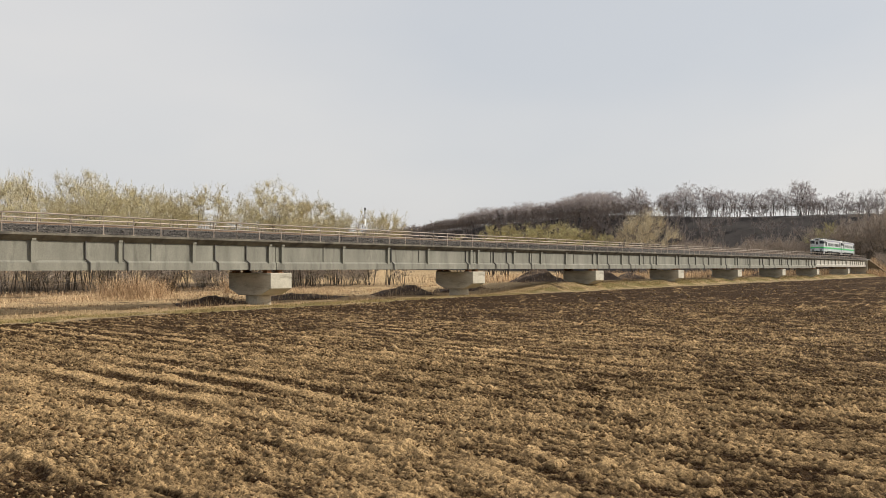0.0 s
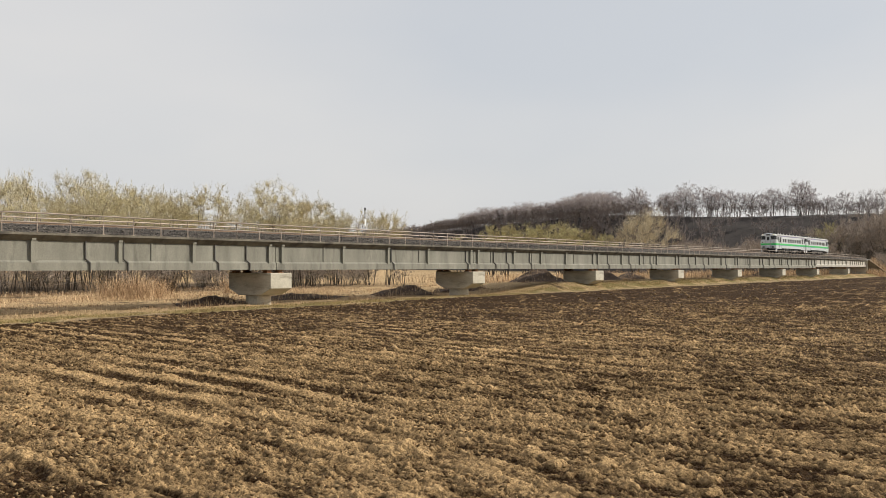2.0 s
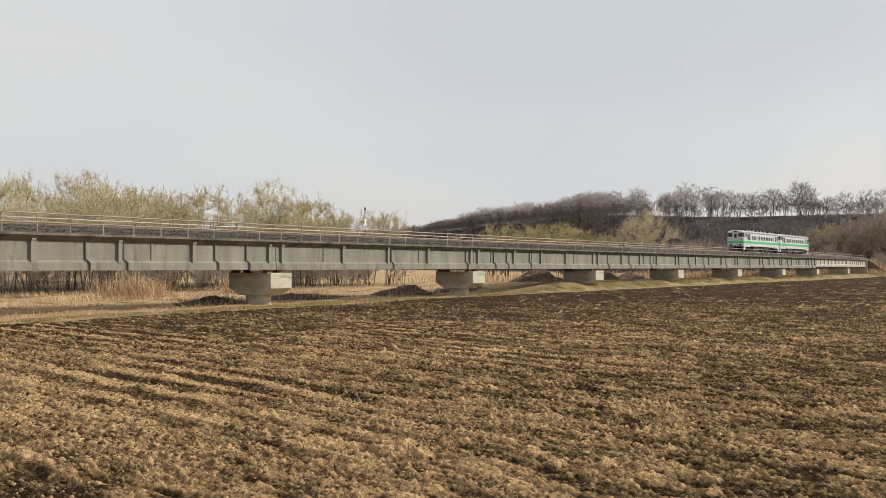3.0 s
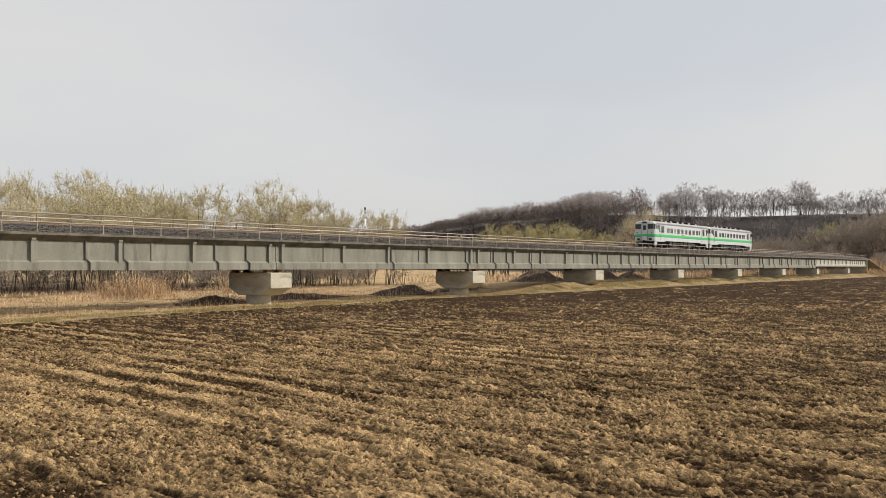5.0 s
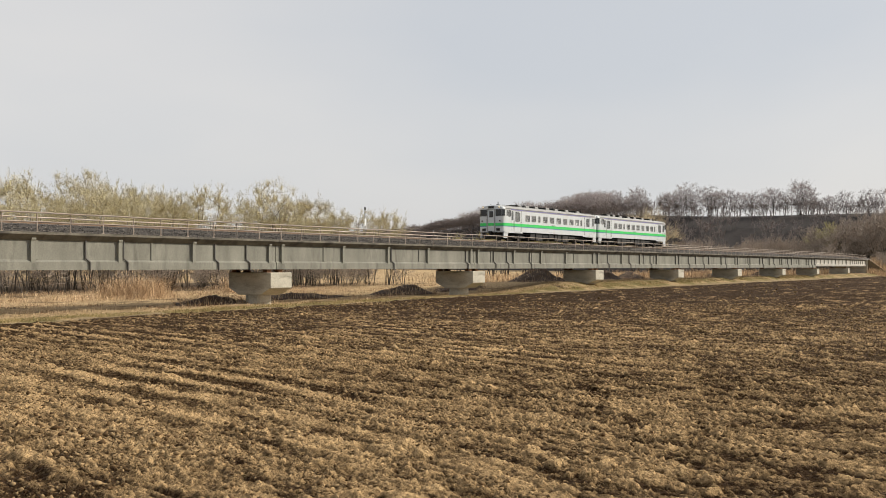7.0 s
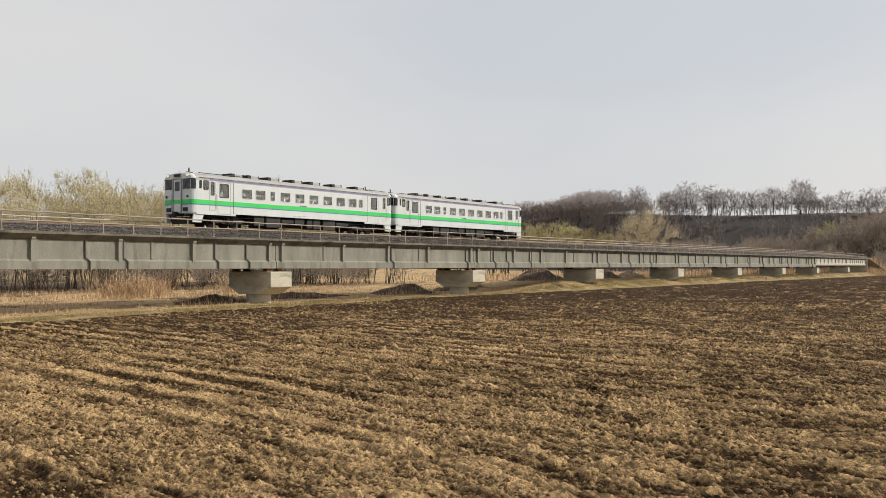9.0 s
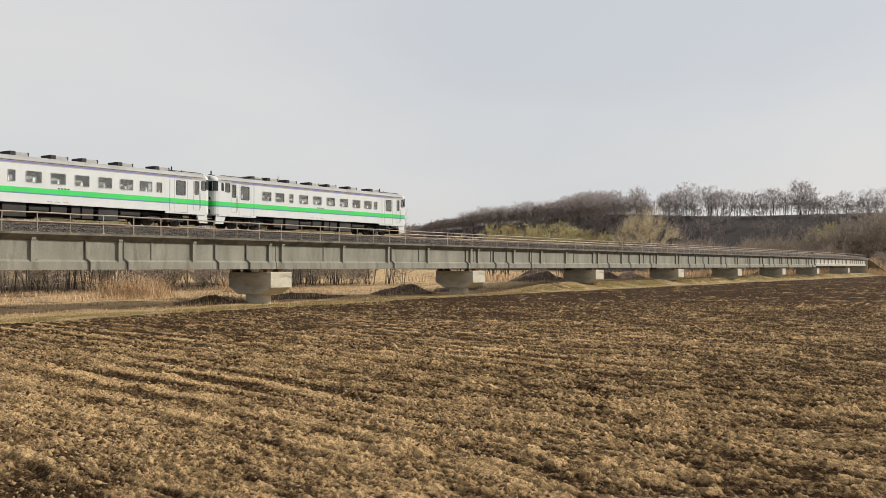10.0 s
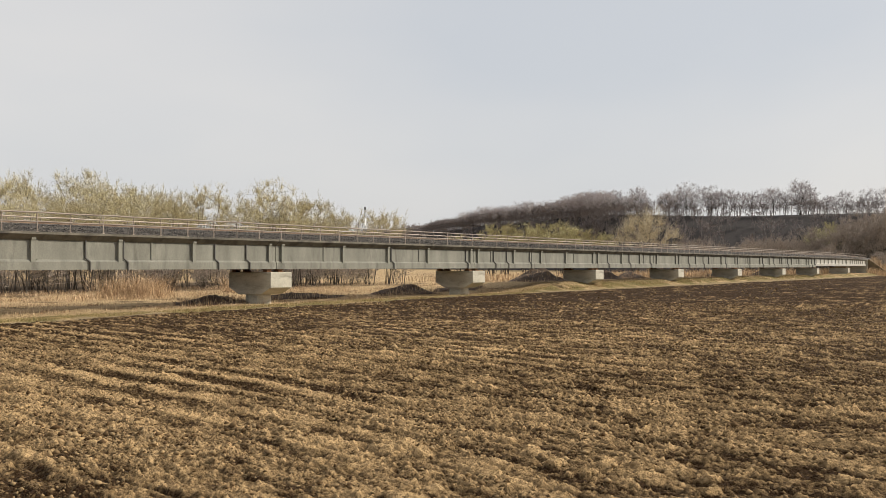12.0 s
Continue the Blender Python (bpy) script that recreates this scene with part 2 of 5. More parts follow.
def clod_cells(x, y, size, seed):
    """The nearest of scattered points: distance in cells, its own random number, and a random slope across it."""
    gx, gy = x / size, y / size
    ix, iy = np.floor(gx).astype(np.int64), np.floor(gy).astype(np.int64)
    best, rand, slope = np.full(x.shape, 9.0), np.zeros(x.shape), np.zeros(x.shape)
    for a in (-1, 0, 1):
        for b in (-1, 0, 1):
            h = [((ix + a) * (374761393 + 97 * k) + (iy + b) * (668265263 + 131 * k) + (seed + k) * 1442695041) & 0xFFFFFFFF for k in range(4)]
            h = [((v ^ (v >> 13)) * 1274126177) & 0xFFFFFFFF for v in h]
            h = [((v ^ (v >> 16)) & 0xFFFF) / 65535.0 for v in h]
            dx, dy = gx - (ix + a + h[0]), gy - (iy + b + h[1])
            d = np.hypot(dx, dy * 1.15)
            near = d < best
            best = np.where(near, d, best)
            rand = np.where(near, h[2], rand)
            slope = np.where(near, (h[2] - 0.5) * 2 * dx + (h[3] - 0.5) * 2 * dy, slope)
    return best, rand, slope


def build_ground():
    xs = graded(-3500, 5.2, 20.0, 3500, 0.034)
    ys = graded(-3500, 1.2, 17.5, 3500, 0.034)
    X, Y = np.meshgrid(xs, ys)
    e = field_edge(X)
    wob = 0.35 * lattice_noise(X / 3, Y / 3, 31) + 0.15 * lattice_noise(X / 0.8, Y / 0.8, 32)
    inside = np.clip((e + wob - Y) / 0.5, 0, 1) * np.clip((300 - X) / 6, 0, 1)
    # dry also holds the light and shade put on the lumps
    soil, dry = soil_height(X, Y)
    far = np.clip((np.hypot(X, Y) - 250) / 200, 0, 1)
    rough = 0.10 * lattice_noise(X / 2.3, Y / 2.3, 41) + 0.16 * lattice_noise(X / 7, Y / 7, 42) * np.clip((Y - 55) / 10, 0, 1) + 0.03 * lattice_noise(X / 0.6, Y / 0.6, 43)
    crumb = np.random.RandomState(5).uniform(-1, 1, X.shape) * (0.012 + 0.030 * np.clip(np.hypot(X, Y) / 60, 0, 1))
    Z = (soil + crumb) * inside + (rough - 0.06) * (1 - inside) * (1 - far)
    Z += berm(X, Y) * (1 - inside)
    near = np.hypot(X, Y)
    Z -= np.clip((2.2 - near) / 2.2, 0, 1) * 0.05
    me = bpy.data.meshes.new("ground")
    co = np.stack([X, Y, Z], -1).reshape(-1, 3)
    ny, nx = X.shape
    i = np.arange((ny - 1) * nx).reshape(ny - 1, nx)[:, :-1].reshape(-1)
    quads = np.stack([i, i + 1, i + nx + 1, i + nx], -1).astype(np.int32)
    me.vertices.add(len(co))
    me.vertices.foreach_set("co", co.astype(np.float32).reshape(-1))
    me.loops.add(quads.size)
    me.loops.foreach_set("vertex_index", quads.reshape(-1))
    me.polygons.add(len(quads))
    me.polygons.foreach_set("loop_start", np.arange(0, quads.size, 4, dtype=np.int32))
    me.update(calc_edges=True)
    dry_shade = me.attributes.new("dry_shade", "FLOAT", "POINT")
    dry_shade.data.foreach_set("value", np.clip(0.30 + dry * 4.4, 0, 1).astype(np.float32).reshape(-1))
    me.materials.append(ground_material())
    tagged(new("ground", me), "brown ploughed field with dry cloddy furrows and a grassy edge", "ground", kind="structure")


def ground_material():
    m, n, l, bs = nodes_of("soil and grass")
    geo = n.new("ShaderNodeNewGeometry").outputs["Position"]
    sep = n.new("ShaderNodeSeparateXYZ")
    l.new(geo, sep.inputs[0])
    x, y = sep.outputs["X"], sep.outputs["Y"]
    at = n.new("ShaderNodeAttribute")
    at.attribute_name = "dry_shade"
    # dry ridge bands; lump tops lightened, hollows darkened like shade; damp stretches farther out
    wide = noise_node(n, l, geo, 0.09, 4.0, 0.6)
    mid = noise_node(n, l, geo, 1.1, 5.0, 0.65)
    fine = noise_node(n, l, geo, 11.0, 5.0, 0.65)
    grit = noise_node(n, l, geo, 60.0, 3.0, 0.6)
    # strips left by the passes of the harrow, drier and damper by turns
    across = maths(n, l, "SUBTRACT", maths(n, l, "MULTIPLY", y, math.cos(FURROW)), maths(n, l, "MULTIPLY", x, math.sin(FURROW)))
    across = maths(n, l, "ADD", across, maths(n, l, "MULTIPLY", maths(n, l, "SUBTRACT", noise_node(n, l, geo, 0.25, 3.0), 0.5), 2.5))
    reach = n.new("ShaderNodeValToRGB")
    reach.color_ramp.elements[0].position, reach.color_ramp.elements[0].color = 0.0, (0.12, 0.12, 0.12, 1)
    reach.color_ramp.elements[1].position, reach.color_ramp.elements[1].color = 1.0, (0.25, 0.25, 0.25, 1)
    for pos, val in ((0.50, 0.30), (0.72, 0.42), (0.80, 0.50), (0.87, 0.80), (0.93, 0.36)):
        e = reach.color_ramp.elements.new(pos)
        e.color = (val, val, val, 1)
    scaled = n.new("ShaderNodeMapRange")
    scaled.inputs["From Min"].default_value, scaled.inputs["From Max"].default_value = -50.0, 0.0
    l.new(across, scaled.inputs["Value"])
    l.new(scaled.outputs["Result"], reach.inputs["Fac"])
    outward = n.new("ShaderNodeMapRange")
    outward.inputs["From Min"].default_value, outward.inputs["From Max"].default_value = 25.0, 46.0
    outward.inputs["To Min"].default_value, outward.inputs["To Max"].default_value = 0.025, -0.05
    l.new(maths(n, l, "ADD", maths(n, l, "MULTIPLY", y, 0.976), maths(n, l, "MULTIPLY", x, 0.22)), outward.inputs["Value"])
    close = n.new("ShaderNodeMapRange")
    close.inputs["From Min"].default_value, close.inputs["From Max"].default_value = 8.0, 17.0
    close.inputs["To Min"].default_value, close.inputs["To Max"].default_value = -0.035, 0.0
    l.new(maths(n, l, "ADD", maths(n, l, "MULTIPLY", y, 0.564), maths(n, l, "MULTIPLY", x, 0.826)), close.inputs["Value"])
    dryness = maths(n, l, "ADD", close.outputs["Result"], maths(n, l, "MULTIPLY", maths(n, l, "SUBTRACT", reach.outputs["Color"], 0.5), 0.24))
    dryness = maths(n, l, "ADD", dryness, outward.outputs["Result"])
    # lumps: each crumb has its own tone
    warp = n.new("ShaderNodeTexNoise")
    warp.inputs["Scale"].default_value, warp.inputs["Detail"].default_value = 9.0, 4.0
    l.new(geo, warp.inputs["Vector"])
    shift = n.new("ShaderNodeVectorMath")
    shift.operation = "MULTIPLY_ADD"
    shift.inputs[1].default_value = (0.05, 0.05, 0.05)
    l.new(warp.outputs["Color"], shift.inputs[0])
    l.new(geo, shift.inputs[2])

    def crumbs(scale):
        v = n.new("ShaderNodeTexVoronoi")
        v.inputs["Scale"].default_value = scale
        l.new(shift.outputs[0], v.inputs["Vector"])
        tone = n.new("ShaderNodeSeparateColor")
        l.new(v.outputs["Color"], tone.inputs[0])
        return tone.outputs[0], v.outputs["Distance"]
    lay = n.new("ShaderNodeCombineXYZ")
    l.new(maths(n, l, "MULTIPLY", maths(n, l, "SUBTRACT", maths(n, l, "MULTIPLY", y, math.cos(FURROW)), maths(n, l, "MULTIPLY", x, math.sin(FURROW))), 1.5), lay.inputs[0])
    l.new(maths(n, l, "MULTIPLY", maths(n, l, "ADD", maths(n, l, "MULTIPLY", y, math.sin(FURROW)), maths(n, l, "MULTIPLY", x, math.cos(FURROW))), 0.22), lay.inputs[1])
    streaks = noise_node(n, l, lay.outputs[0], 1.0, 5.0, 0.62)
    strips = noise_node(n, l, lay.outputs[0], 4.3, 4.0, 0.6)
    tone_a, dist_a = crumbs(5.0)
    tone_b, dist_b = crumbs(13.0)
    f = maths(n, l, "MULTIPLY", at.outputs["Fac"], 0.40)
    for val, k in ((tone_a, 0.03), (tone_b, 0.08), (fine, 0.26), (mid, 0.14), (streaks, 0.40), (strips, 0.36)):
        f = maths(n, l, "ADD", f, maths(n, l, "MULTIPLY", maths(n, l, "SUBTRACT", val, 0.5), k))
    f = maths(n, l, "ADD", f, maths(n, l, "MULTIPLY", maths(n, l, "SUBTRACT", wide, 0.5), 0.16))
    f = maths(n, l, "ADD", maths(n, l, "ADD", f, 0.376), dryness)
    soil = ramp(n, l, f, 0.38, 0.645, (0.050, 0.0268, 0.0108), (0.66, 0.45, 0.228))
    soil = mix(n, l, 0.45, soil, ramp(n, l, grit, 0.3, 0.7, (0.40, 0.37, 0.34), (1, 1, 1)), "MULTIPLY")
    # the rest: straw, low green grass, bare earth
    patch = noise_node(n, l, geo, 0.22, 5.0, 0.65)
    tuft = noise_node(n, l, geo, 5.0, 5.0, 0.7)
    straw = ramp(n, l, tuft, 0.3, 0.7, (0.30, 0.20, 0.105), (0.66, 0.49, 0.28))
    straw = mix(n, l, ramp(n, l, patch, 0.56, 0.66), straw, (0.085, 0.058, 0.033))
    wood = n.new("ShaderNodeMapRange")
    wood.inputs["From Min"].default_value, wood.inputs["From Max"].default_value = 76.0, 84.0
    l.new(maths(n, l, "ADD", y, maths(n, l, "MULTIPLY", maths(n, l, "SUBTRACT", patch, 0.5), 14.0)), wood.inputs["Value"])
    ends = n.new("ShaderNodeMapRange")
    ends.inputs["From Min"].default_value, ends.inputs["From Max"].default_value = 118.0, 98.0
    l.new(x, ends.inputs["Value"])
    straw = mix(n, l, maths(n, l, "MULTIPLY", wood.outputs["Result"], ends.outputs["Result"]), straw, ramp(n, l, tuft, 0.3, 0.7, (0.055, 0.038, 0.026), (0.20, 0.14, 0.085)))
    edge = maths(n, l, "MAXIMUM", x, 8.0)
    edge = maths(n, l, "EXPONENT", maths(n, l, "DIVIDE", maths(n, l, "SUBTRACT", 24.0, edge), 35.0))
    edge = maths(n, l, "SUBTRACT", 45.9, maths(n, l, "MULTIPLY", edge, 5.6))
    beyond = maths(n, l, "SUBTRACT", maths(n, l, "SUBTRACT", y, edge), maths(n, l, "MULTIPLY", maths(n, l, "SUBTRACT", mid, 0.5), 1.6))
    turf = ramp(n, l, tuft, 0.3, 0.7, (0.10, 0.10, 0.032), (0.34, 0.26, 0.12))
    green = n.new("ShaderNodeMapRange")
    green.inputs["From Min"].default_value, green.inputs["From Max"].default_value = 3.6, 2.4
    l.new(beyond, green.inputs["Value"])
    turf_on = maths(n, l, "MULTIPLY", green.outputs["Result"], ramp(n, l, noise_node(n, l, geo, 0.35, 3.0), 0.38, 0.55))
    rest = mix(n, l, turf_on, straw, turf)
    lane = n.new("ShaderNodeMapRange")
    lane.inputs["From Min"].default_value, lane.inputs["From Max"].default_value = 1.0, 0.5
    l.new(beyond, lane.inputs["Value"])
    rest = mix(n, l, lane.outputs["Result"], rest, ramp(n, l, fine, 0.3, 0.7, (0.24, 0.175, 0.10), (0.44, 0.34, 0.21)))
    off = n.new("ShaderNodeMapRange")
    off.inputs["From Min"].default_value, off.inputs["From Max"].default_value = -0.15, 0.15
    l.new(beyond, off.inputs["Value"])
    past = n.new("ShaderNodeMapRange")
    past.inputs["From Min"].default_value, past.inputs["From Max"].default_value = 297.0, 300.0
    l.new(x, past.inputs["Value"])
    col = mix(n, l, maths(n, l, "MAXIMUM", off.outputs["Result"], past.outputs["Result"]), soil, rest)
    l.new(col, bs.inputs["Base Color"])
    bs.inputs["Roughness"].default_value = 0.95
    bs.inputs["Specular IOR Level"].default_value = 0.1
    relief = maths(n, l, "SUBTRACT", maths(n, l, "ADD", fine, maths(n, l, "MULTIPLY", grit, 0.22)), maths(n, l, "ADD", maths(n, l, "MULTIPLY", dist_a, 0.6), maths(n, l, "MULTIPLY", dist_b, 0.6)))
    bump(n, l, bs, relief, 1.0, 0.12)
    return m


build_ground()

# ---------------------------------------------------------------- bridge
JOINTS = [-53.7 + 25.5 * i for i in range(11)]
LAST = [JOINTS[-1], JOINTS[-1] + 34.5, JOINTS[-1] + 73.0]
HALF, FACE = 2.44, 2.05


def girder_section(bottom):
    b = bottom
    return [(-FACE, 4.16), (-FACE, b + 0.56), (-FACE - 0.13, b + 0.44), (-FACE - 0.13, b), (-FACE + 0.75, b), (-FACE + 0.75, b + 0.45), (-FACE + 0.4, b + 0.62), (-FACE + 0.4, 4.16)]


def girder_beam(length, bottom, side):
    bm = bmesh.new()
    return loft(bm, [[(x, o if side < 0 else -o, z) for o, z in girder_section(bottom)] for x in (0.03, length - 0.03)])


def rib(side, bottom):
    """A stiffening rib with a small corbel at its head."""
    bm = bmesh.new()
    prof = [(-FACE + 0.002, 4.158), (-FACE - 0.20, 4.158), (-FACE - 0.20, 4.02), (-FACE - 0.15, 3.92), (-FACE - 0.15, bottom + 0.40), (-FACE - 0.002, bottom + 0.40)]
    prof = [(o if side < 0 else -o, z) for o, z in prof]
    return loft(bm, [[(x, o, z) for o, z in prof] for x in (-0.13, 0.13)])


def shallow_rib(side, bottom):
    """A thin strip on the web, where two pours meet."""
    a, b = sorted((side * (FACE - 0.004), side * (FACE + 0.06)))
    return box(bmesh.new(), -0.07, 0.07, a, b, bottom + 0.56, 4.05, 0.01)


def drain(side):
    bm = bmesh.new()
    pts = [(0, -FACE - 0.055, 4.155), (0, -FACE - 0.055, 3.02), (0.22, -FACE - 0.20, 2.78), (0.22, -FACE - 0.20, 2.30)]
    pts = [(x, o if side < 0 else -o, z) for x, o, z in pts]
    for p, q in zip(pts, pts[1:]):
        tube(bm, p, q, 0.05, sides=8)
    return bm


def build_spans():
    rib_mesh, pipe_mesh, low_rib = {}, {}, {}
    all_spans = [(a, b, 2.36, CONCRETE) for a, b in zip(JOINTS, JOINTS[1:])] + [(LAST[0], LAST[1], 2.62, WHITE_STEEL), (LAST[1], LAST[2], 2.62, WHITE_STEEL)]
    pipes = [[4.5, 19.6, 22.3], [9.5, 19.6, 22.3], [3.6, 10.1, 20.0], [10.4, 12.95, 19.95, 22.7], [13.1, 24.1], [3.4, 5.8, 10.3], [3.2, 9.4, 16.0], [4.2, 10.2, 20.1], [6.0, 14.2, 21.0]]
    seams = [[7.4, 15.0], [5.0, 17.0], [3.0, 10.8, 20.1], [14.0, 17.2]]
    seam_mesh = {}
    for k, (a, b, bottom, mat) in enumerate(all_spans):
        length = (track(b) - track(a)).length
        pale = mat is WHITE_STEEL
        span = empty("bridge_span", chord(a, b), "pale painted shallow girder span with ribs" if pale else "weathered grey concrete girder span with ribs and drain pipes", "bridge span", "bridge spans")
        for side in (-1, 1):
            part("girder_beam", girder_beam(length, bottom, side), mat, span)
        bm = bmesh.new()
        loft(bm, [[(x, o, z) for o, z in ((-HALF, 4.40), (-HALF, 4.27), (-HALF + 0.04, 4.24), (-FACE - 0.05, 3.98), (FACE + 0.05, 3.98), (HALF - 0.04, 4.24), (HALF, 4.27), (HALF, 4.40))] for x in (0.01, length - 0.01)])
        part("deck_slab", bm, CONCRETE_DARK, span, "dirty concrete slab edge")
        for x in (0.9, length * 0.25, length * 0.5, length * 0.75, length - 0.9):
            part("cross_beam", box(bmesh.new(), x - 0.12, x + 0.12, -FACE + 0.42, FACE - 0.42, bottom + 0.5, 4.10), mat, span)
        mid = length / 2 - 0.08
        gap = 5.52 if not pale else 4.1
        spots = [0.62, length - 0.62] + [mid + gap * i for i in range(-3, 4) if 3 < mid + gap * i < length - 3 and (pale or abs(i) < 2)]
        for side in (-1, 1):
            if (side, bottom) not in rib_mesh:
                first = part("rib", rib(side, bottom), mat, span)
                first.matrix_basis = pose(spots[0], 0, 0)
                rib_mesh[side, bottom] = first.data
                rest = spots[1:]
            else:
                rest = spots
            for x in rest:
                share("rib", rib_mesh[side, bottom], span, pose(x, 0, 0))
            for x in (seams[(k + 1) % len(seams)] if not pale else []):
                if side not in seam_mesh:
                    first = part("shallow_rib", shallow_rib(side, bottom), mat, span)
                    first.matrix_basis = pose(x, 0, 0)
                    seam_mesh[side] = first.data
                else:
                    share("shallow_rib", seam_mesh[side], span, pose(x, 0, 0))
            if not pale:
                for x in pipes[k % len(pipes)]:
                    if side not in pipe_mesh:
                        first = part("drain_pipe", drain(side), DRAIN, span, "grimy drain pipe")
                        first.matrix_basis = pose(x, 0, 0)
                        pipe_mesh[side] = first.data
                    else:
                        share("drain_pipe", pipe_mesh[side], span, pose(x, 0, 0), "grimy drain pipe")


def pier_cap():
    """A hammerhead: square ends, sloping underside that gathers into the column."""
    bm = bmesh.new()
    hw, top, low = 1.04, 2.14, 1.08
    rings = []
    for y, z in ((-2.04, low), (-1.05, 0.60), (1.05, 0.60), (2.04, low)):
        rings.append([(-hw, y, top), (hw, y, top), (hw, y, z), (-hw, y, z)])
    loft(bm, rings)
    bmesh.ops.bevel(bm, geom=bm.edges[:], offset=0.03, segments=1, affect="EDGES")
    return bm


def build_piers():
    meshes = None
    for k, s in enumerate(JOINTS[1:] + [LAST[1]]):
        m = chord(s, s + 1) @ pose(0, -0.60, 0)
        pier = empty("bridge_pier", m, "board-marked concrete hammerhead pier under the girder joint", "bridge pier", "bridge piers")
        if meshes is None:
            cap = part("cap", pier_cap(), CONCRETE_PIER, pier)
            bm = bmesh.new()
            loft(bm, [[(0.88 * math.cos(t), 0.88 * math.sin(t) + 0.15, z) for t in [2 * math.pi * i / 28 for i in range(28)]] for z in (-0.6, 0.7)])
            col = part("column", bm, CONCRETE_PIER, pier)
            bm = bmesh.new()
            box(bm, -0.26, 0.26, -0.28, 0.28, 2.14, 2.19, 0.01)
            box(bm, -0.2, 0.2, -0.22, 0.22, 2.19, 2.30, 0.02)
            box(bm, -0.25, 0.25, -0.27, 0.27, 2.30, 2.362, 0.01)
            shoe = part("bearing", bm, BEARING, pier, "rust-brown steel bearing")
            shoe.matrix_basis = pose(-0.55, -1.2, 0)
            meshes = (cap.data, col.data, shoe.data)
            rest = ((0.55, -1.2), (-0.55, 1.85), (0.55, 1.85))
        else:
            share("cap", meshes[0], pier, Matrix())
            share("column", meshes[1], pier, Matrix())
            rest = ((-0.55, -1.2), (0.55, -1.2), (-0.55, 1.85), (0.55, 1.85))
        for x, y in rest:
            share("bearing", meshes[2], pier, pose(x, y, 0), "rust-brown steel bearing")
    # the end support and the bank that takes the line on
    abut = empty("abutment", chord(LAST[2] + 0.6, LAST[2] + 1.6), "concrete end support under the last girder", "abutment")
    part("body", box(bmesh.new(), -1.0, 1.2, -2.6, 2.6, -0.4, 2.6, 0.04), CONCRETE_PIER, abut)
    part("back_wall", box(bmesh.new(), 0.2, 1.2, -2.6, 2.6, 2.6, 4.4, 0.03), CONCRETE_PIER, abut)


def build_track():
    st = stations(-53, 190, 25) + stations(190, 470, 10)[1:]
    bed = tagged(new("railway_track"), "single railway track on dark ballast", "railway track")
    bm = bmesh.new()
    fine = stations(-53, 470, 0.6)
    rings = []
    for k, s in enumerate(fine):
        w = [0.05 * noise.noise((s * 0.8, j * 3.1, 0)) for j in range(4)]
        rings.append([track(s, o, z) for o, z in ((-2.15 + w[0], 4.395), (-1.5 + w[1], 4.865 + w[1] * 0.4), (0, 4.885), (1.5 + w[2], 4.865 + w[2] * 0.4), (2.15 + w[3], 4.395))])
    loft(bm, rings)
    part("ballast_bed", bm, BALLAST, bed, "dark grey ballast bed")
    for o in (-0.5335, 0.5335):
        bm = bmesh.new()
        prof = [(-0.065, 4.90), (0.065, 4.90), (0.065, 4.915), (0.012, 4.93), (0.012, 5.0), (0.035, 5.005), (0.035, 5.04), (-0.035, 5.04), (-0.035, 5.005), (-0.012, 5.0), (-0.012, 4.93), (-0.065, 4.915)]
        sweep(bm, [(o + a, z) for a, z in prof], st)
        part("rail", bm, STEEL, bed, "worn steel rail")
    bm = bmesh.new()
    box(bm, -0.11, 0.11, -1.05, 1.05, 4.72, 4.90, 0.015)
    sleeper = part("sleeper", bm, TIMBER, bed, "old grey sleeper")
    sleeper.matrix_basis = chord(-40, -39)
    s = -39.35
    while s < 140:
        share("sleeper", sleeper.data, bed, chord(s, s + 1))
        s += 0.65
    bm = bmesh.new()
    while s < 460:
        c = chord(s, s + 1)
        b2 = bmesh.new()
        box(b2, -0.11, 0.11, -1.05, 1.05, 4.72, 4.90)
        b2.transform(c)
        t = bpy.data.meshes.new("tmp")
        b2.to_mesh(t)
        b2.free()
        bm.from_mesh(t)
        bpy.data.meshes.remove(t)
        s += 0.65
    tagged(part("sleeper_rest", bm, TIMBER, bed), kind="stuff")
    # loose stones on the shoulders of the bed
    verts, faces = [], []
    rnd = random.Random(4)
    for _ in range(11000):
        s = rnd.uniform(20, 110) if rnd.random() < 0.75 else rnd.uniform(110, 260)
        a = rnd.random()
        o = -(1.5 + 0.7 * a) if rnd.random() < 0.8 else rnd.uniform(-1.5, 1.5)
        z = 4.86 - 0.45 * a if o < -1.5 else 4.875
        c = track(s, o, z + 0.01)
        r = rnd.uniform(0.025, 0.06)
        k = len(verts)
        for d in ((1, 0, 0), (0, 1, 0), (-1, 0, 0), (0, -1, 0), (0, 0, 1), (0, 0, -1)):
            verts.append((c.x + d[0] * r * rnd.uniform(0.6, 1.3), c.y + d[1] * r * rnd.uniform(0.6, 1.3), c.z + d[2] * r * rnd.uniform(0.5, 1.0)))
        for i in range(4):
            j = (i + 1) % 4
            faces += [(k + i, k + j, k + 4), (k + j, k + i, k + 5)]
    me = bpy.data.meshes.new("loose_ballast")
    me.from_pydata(verts, [], faces)
    me.materials.append(stone_material())
    ob = new("loose_ballast", me)
    ob.parent = bed
    tagged(ob, kind="stuff")


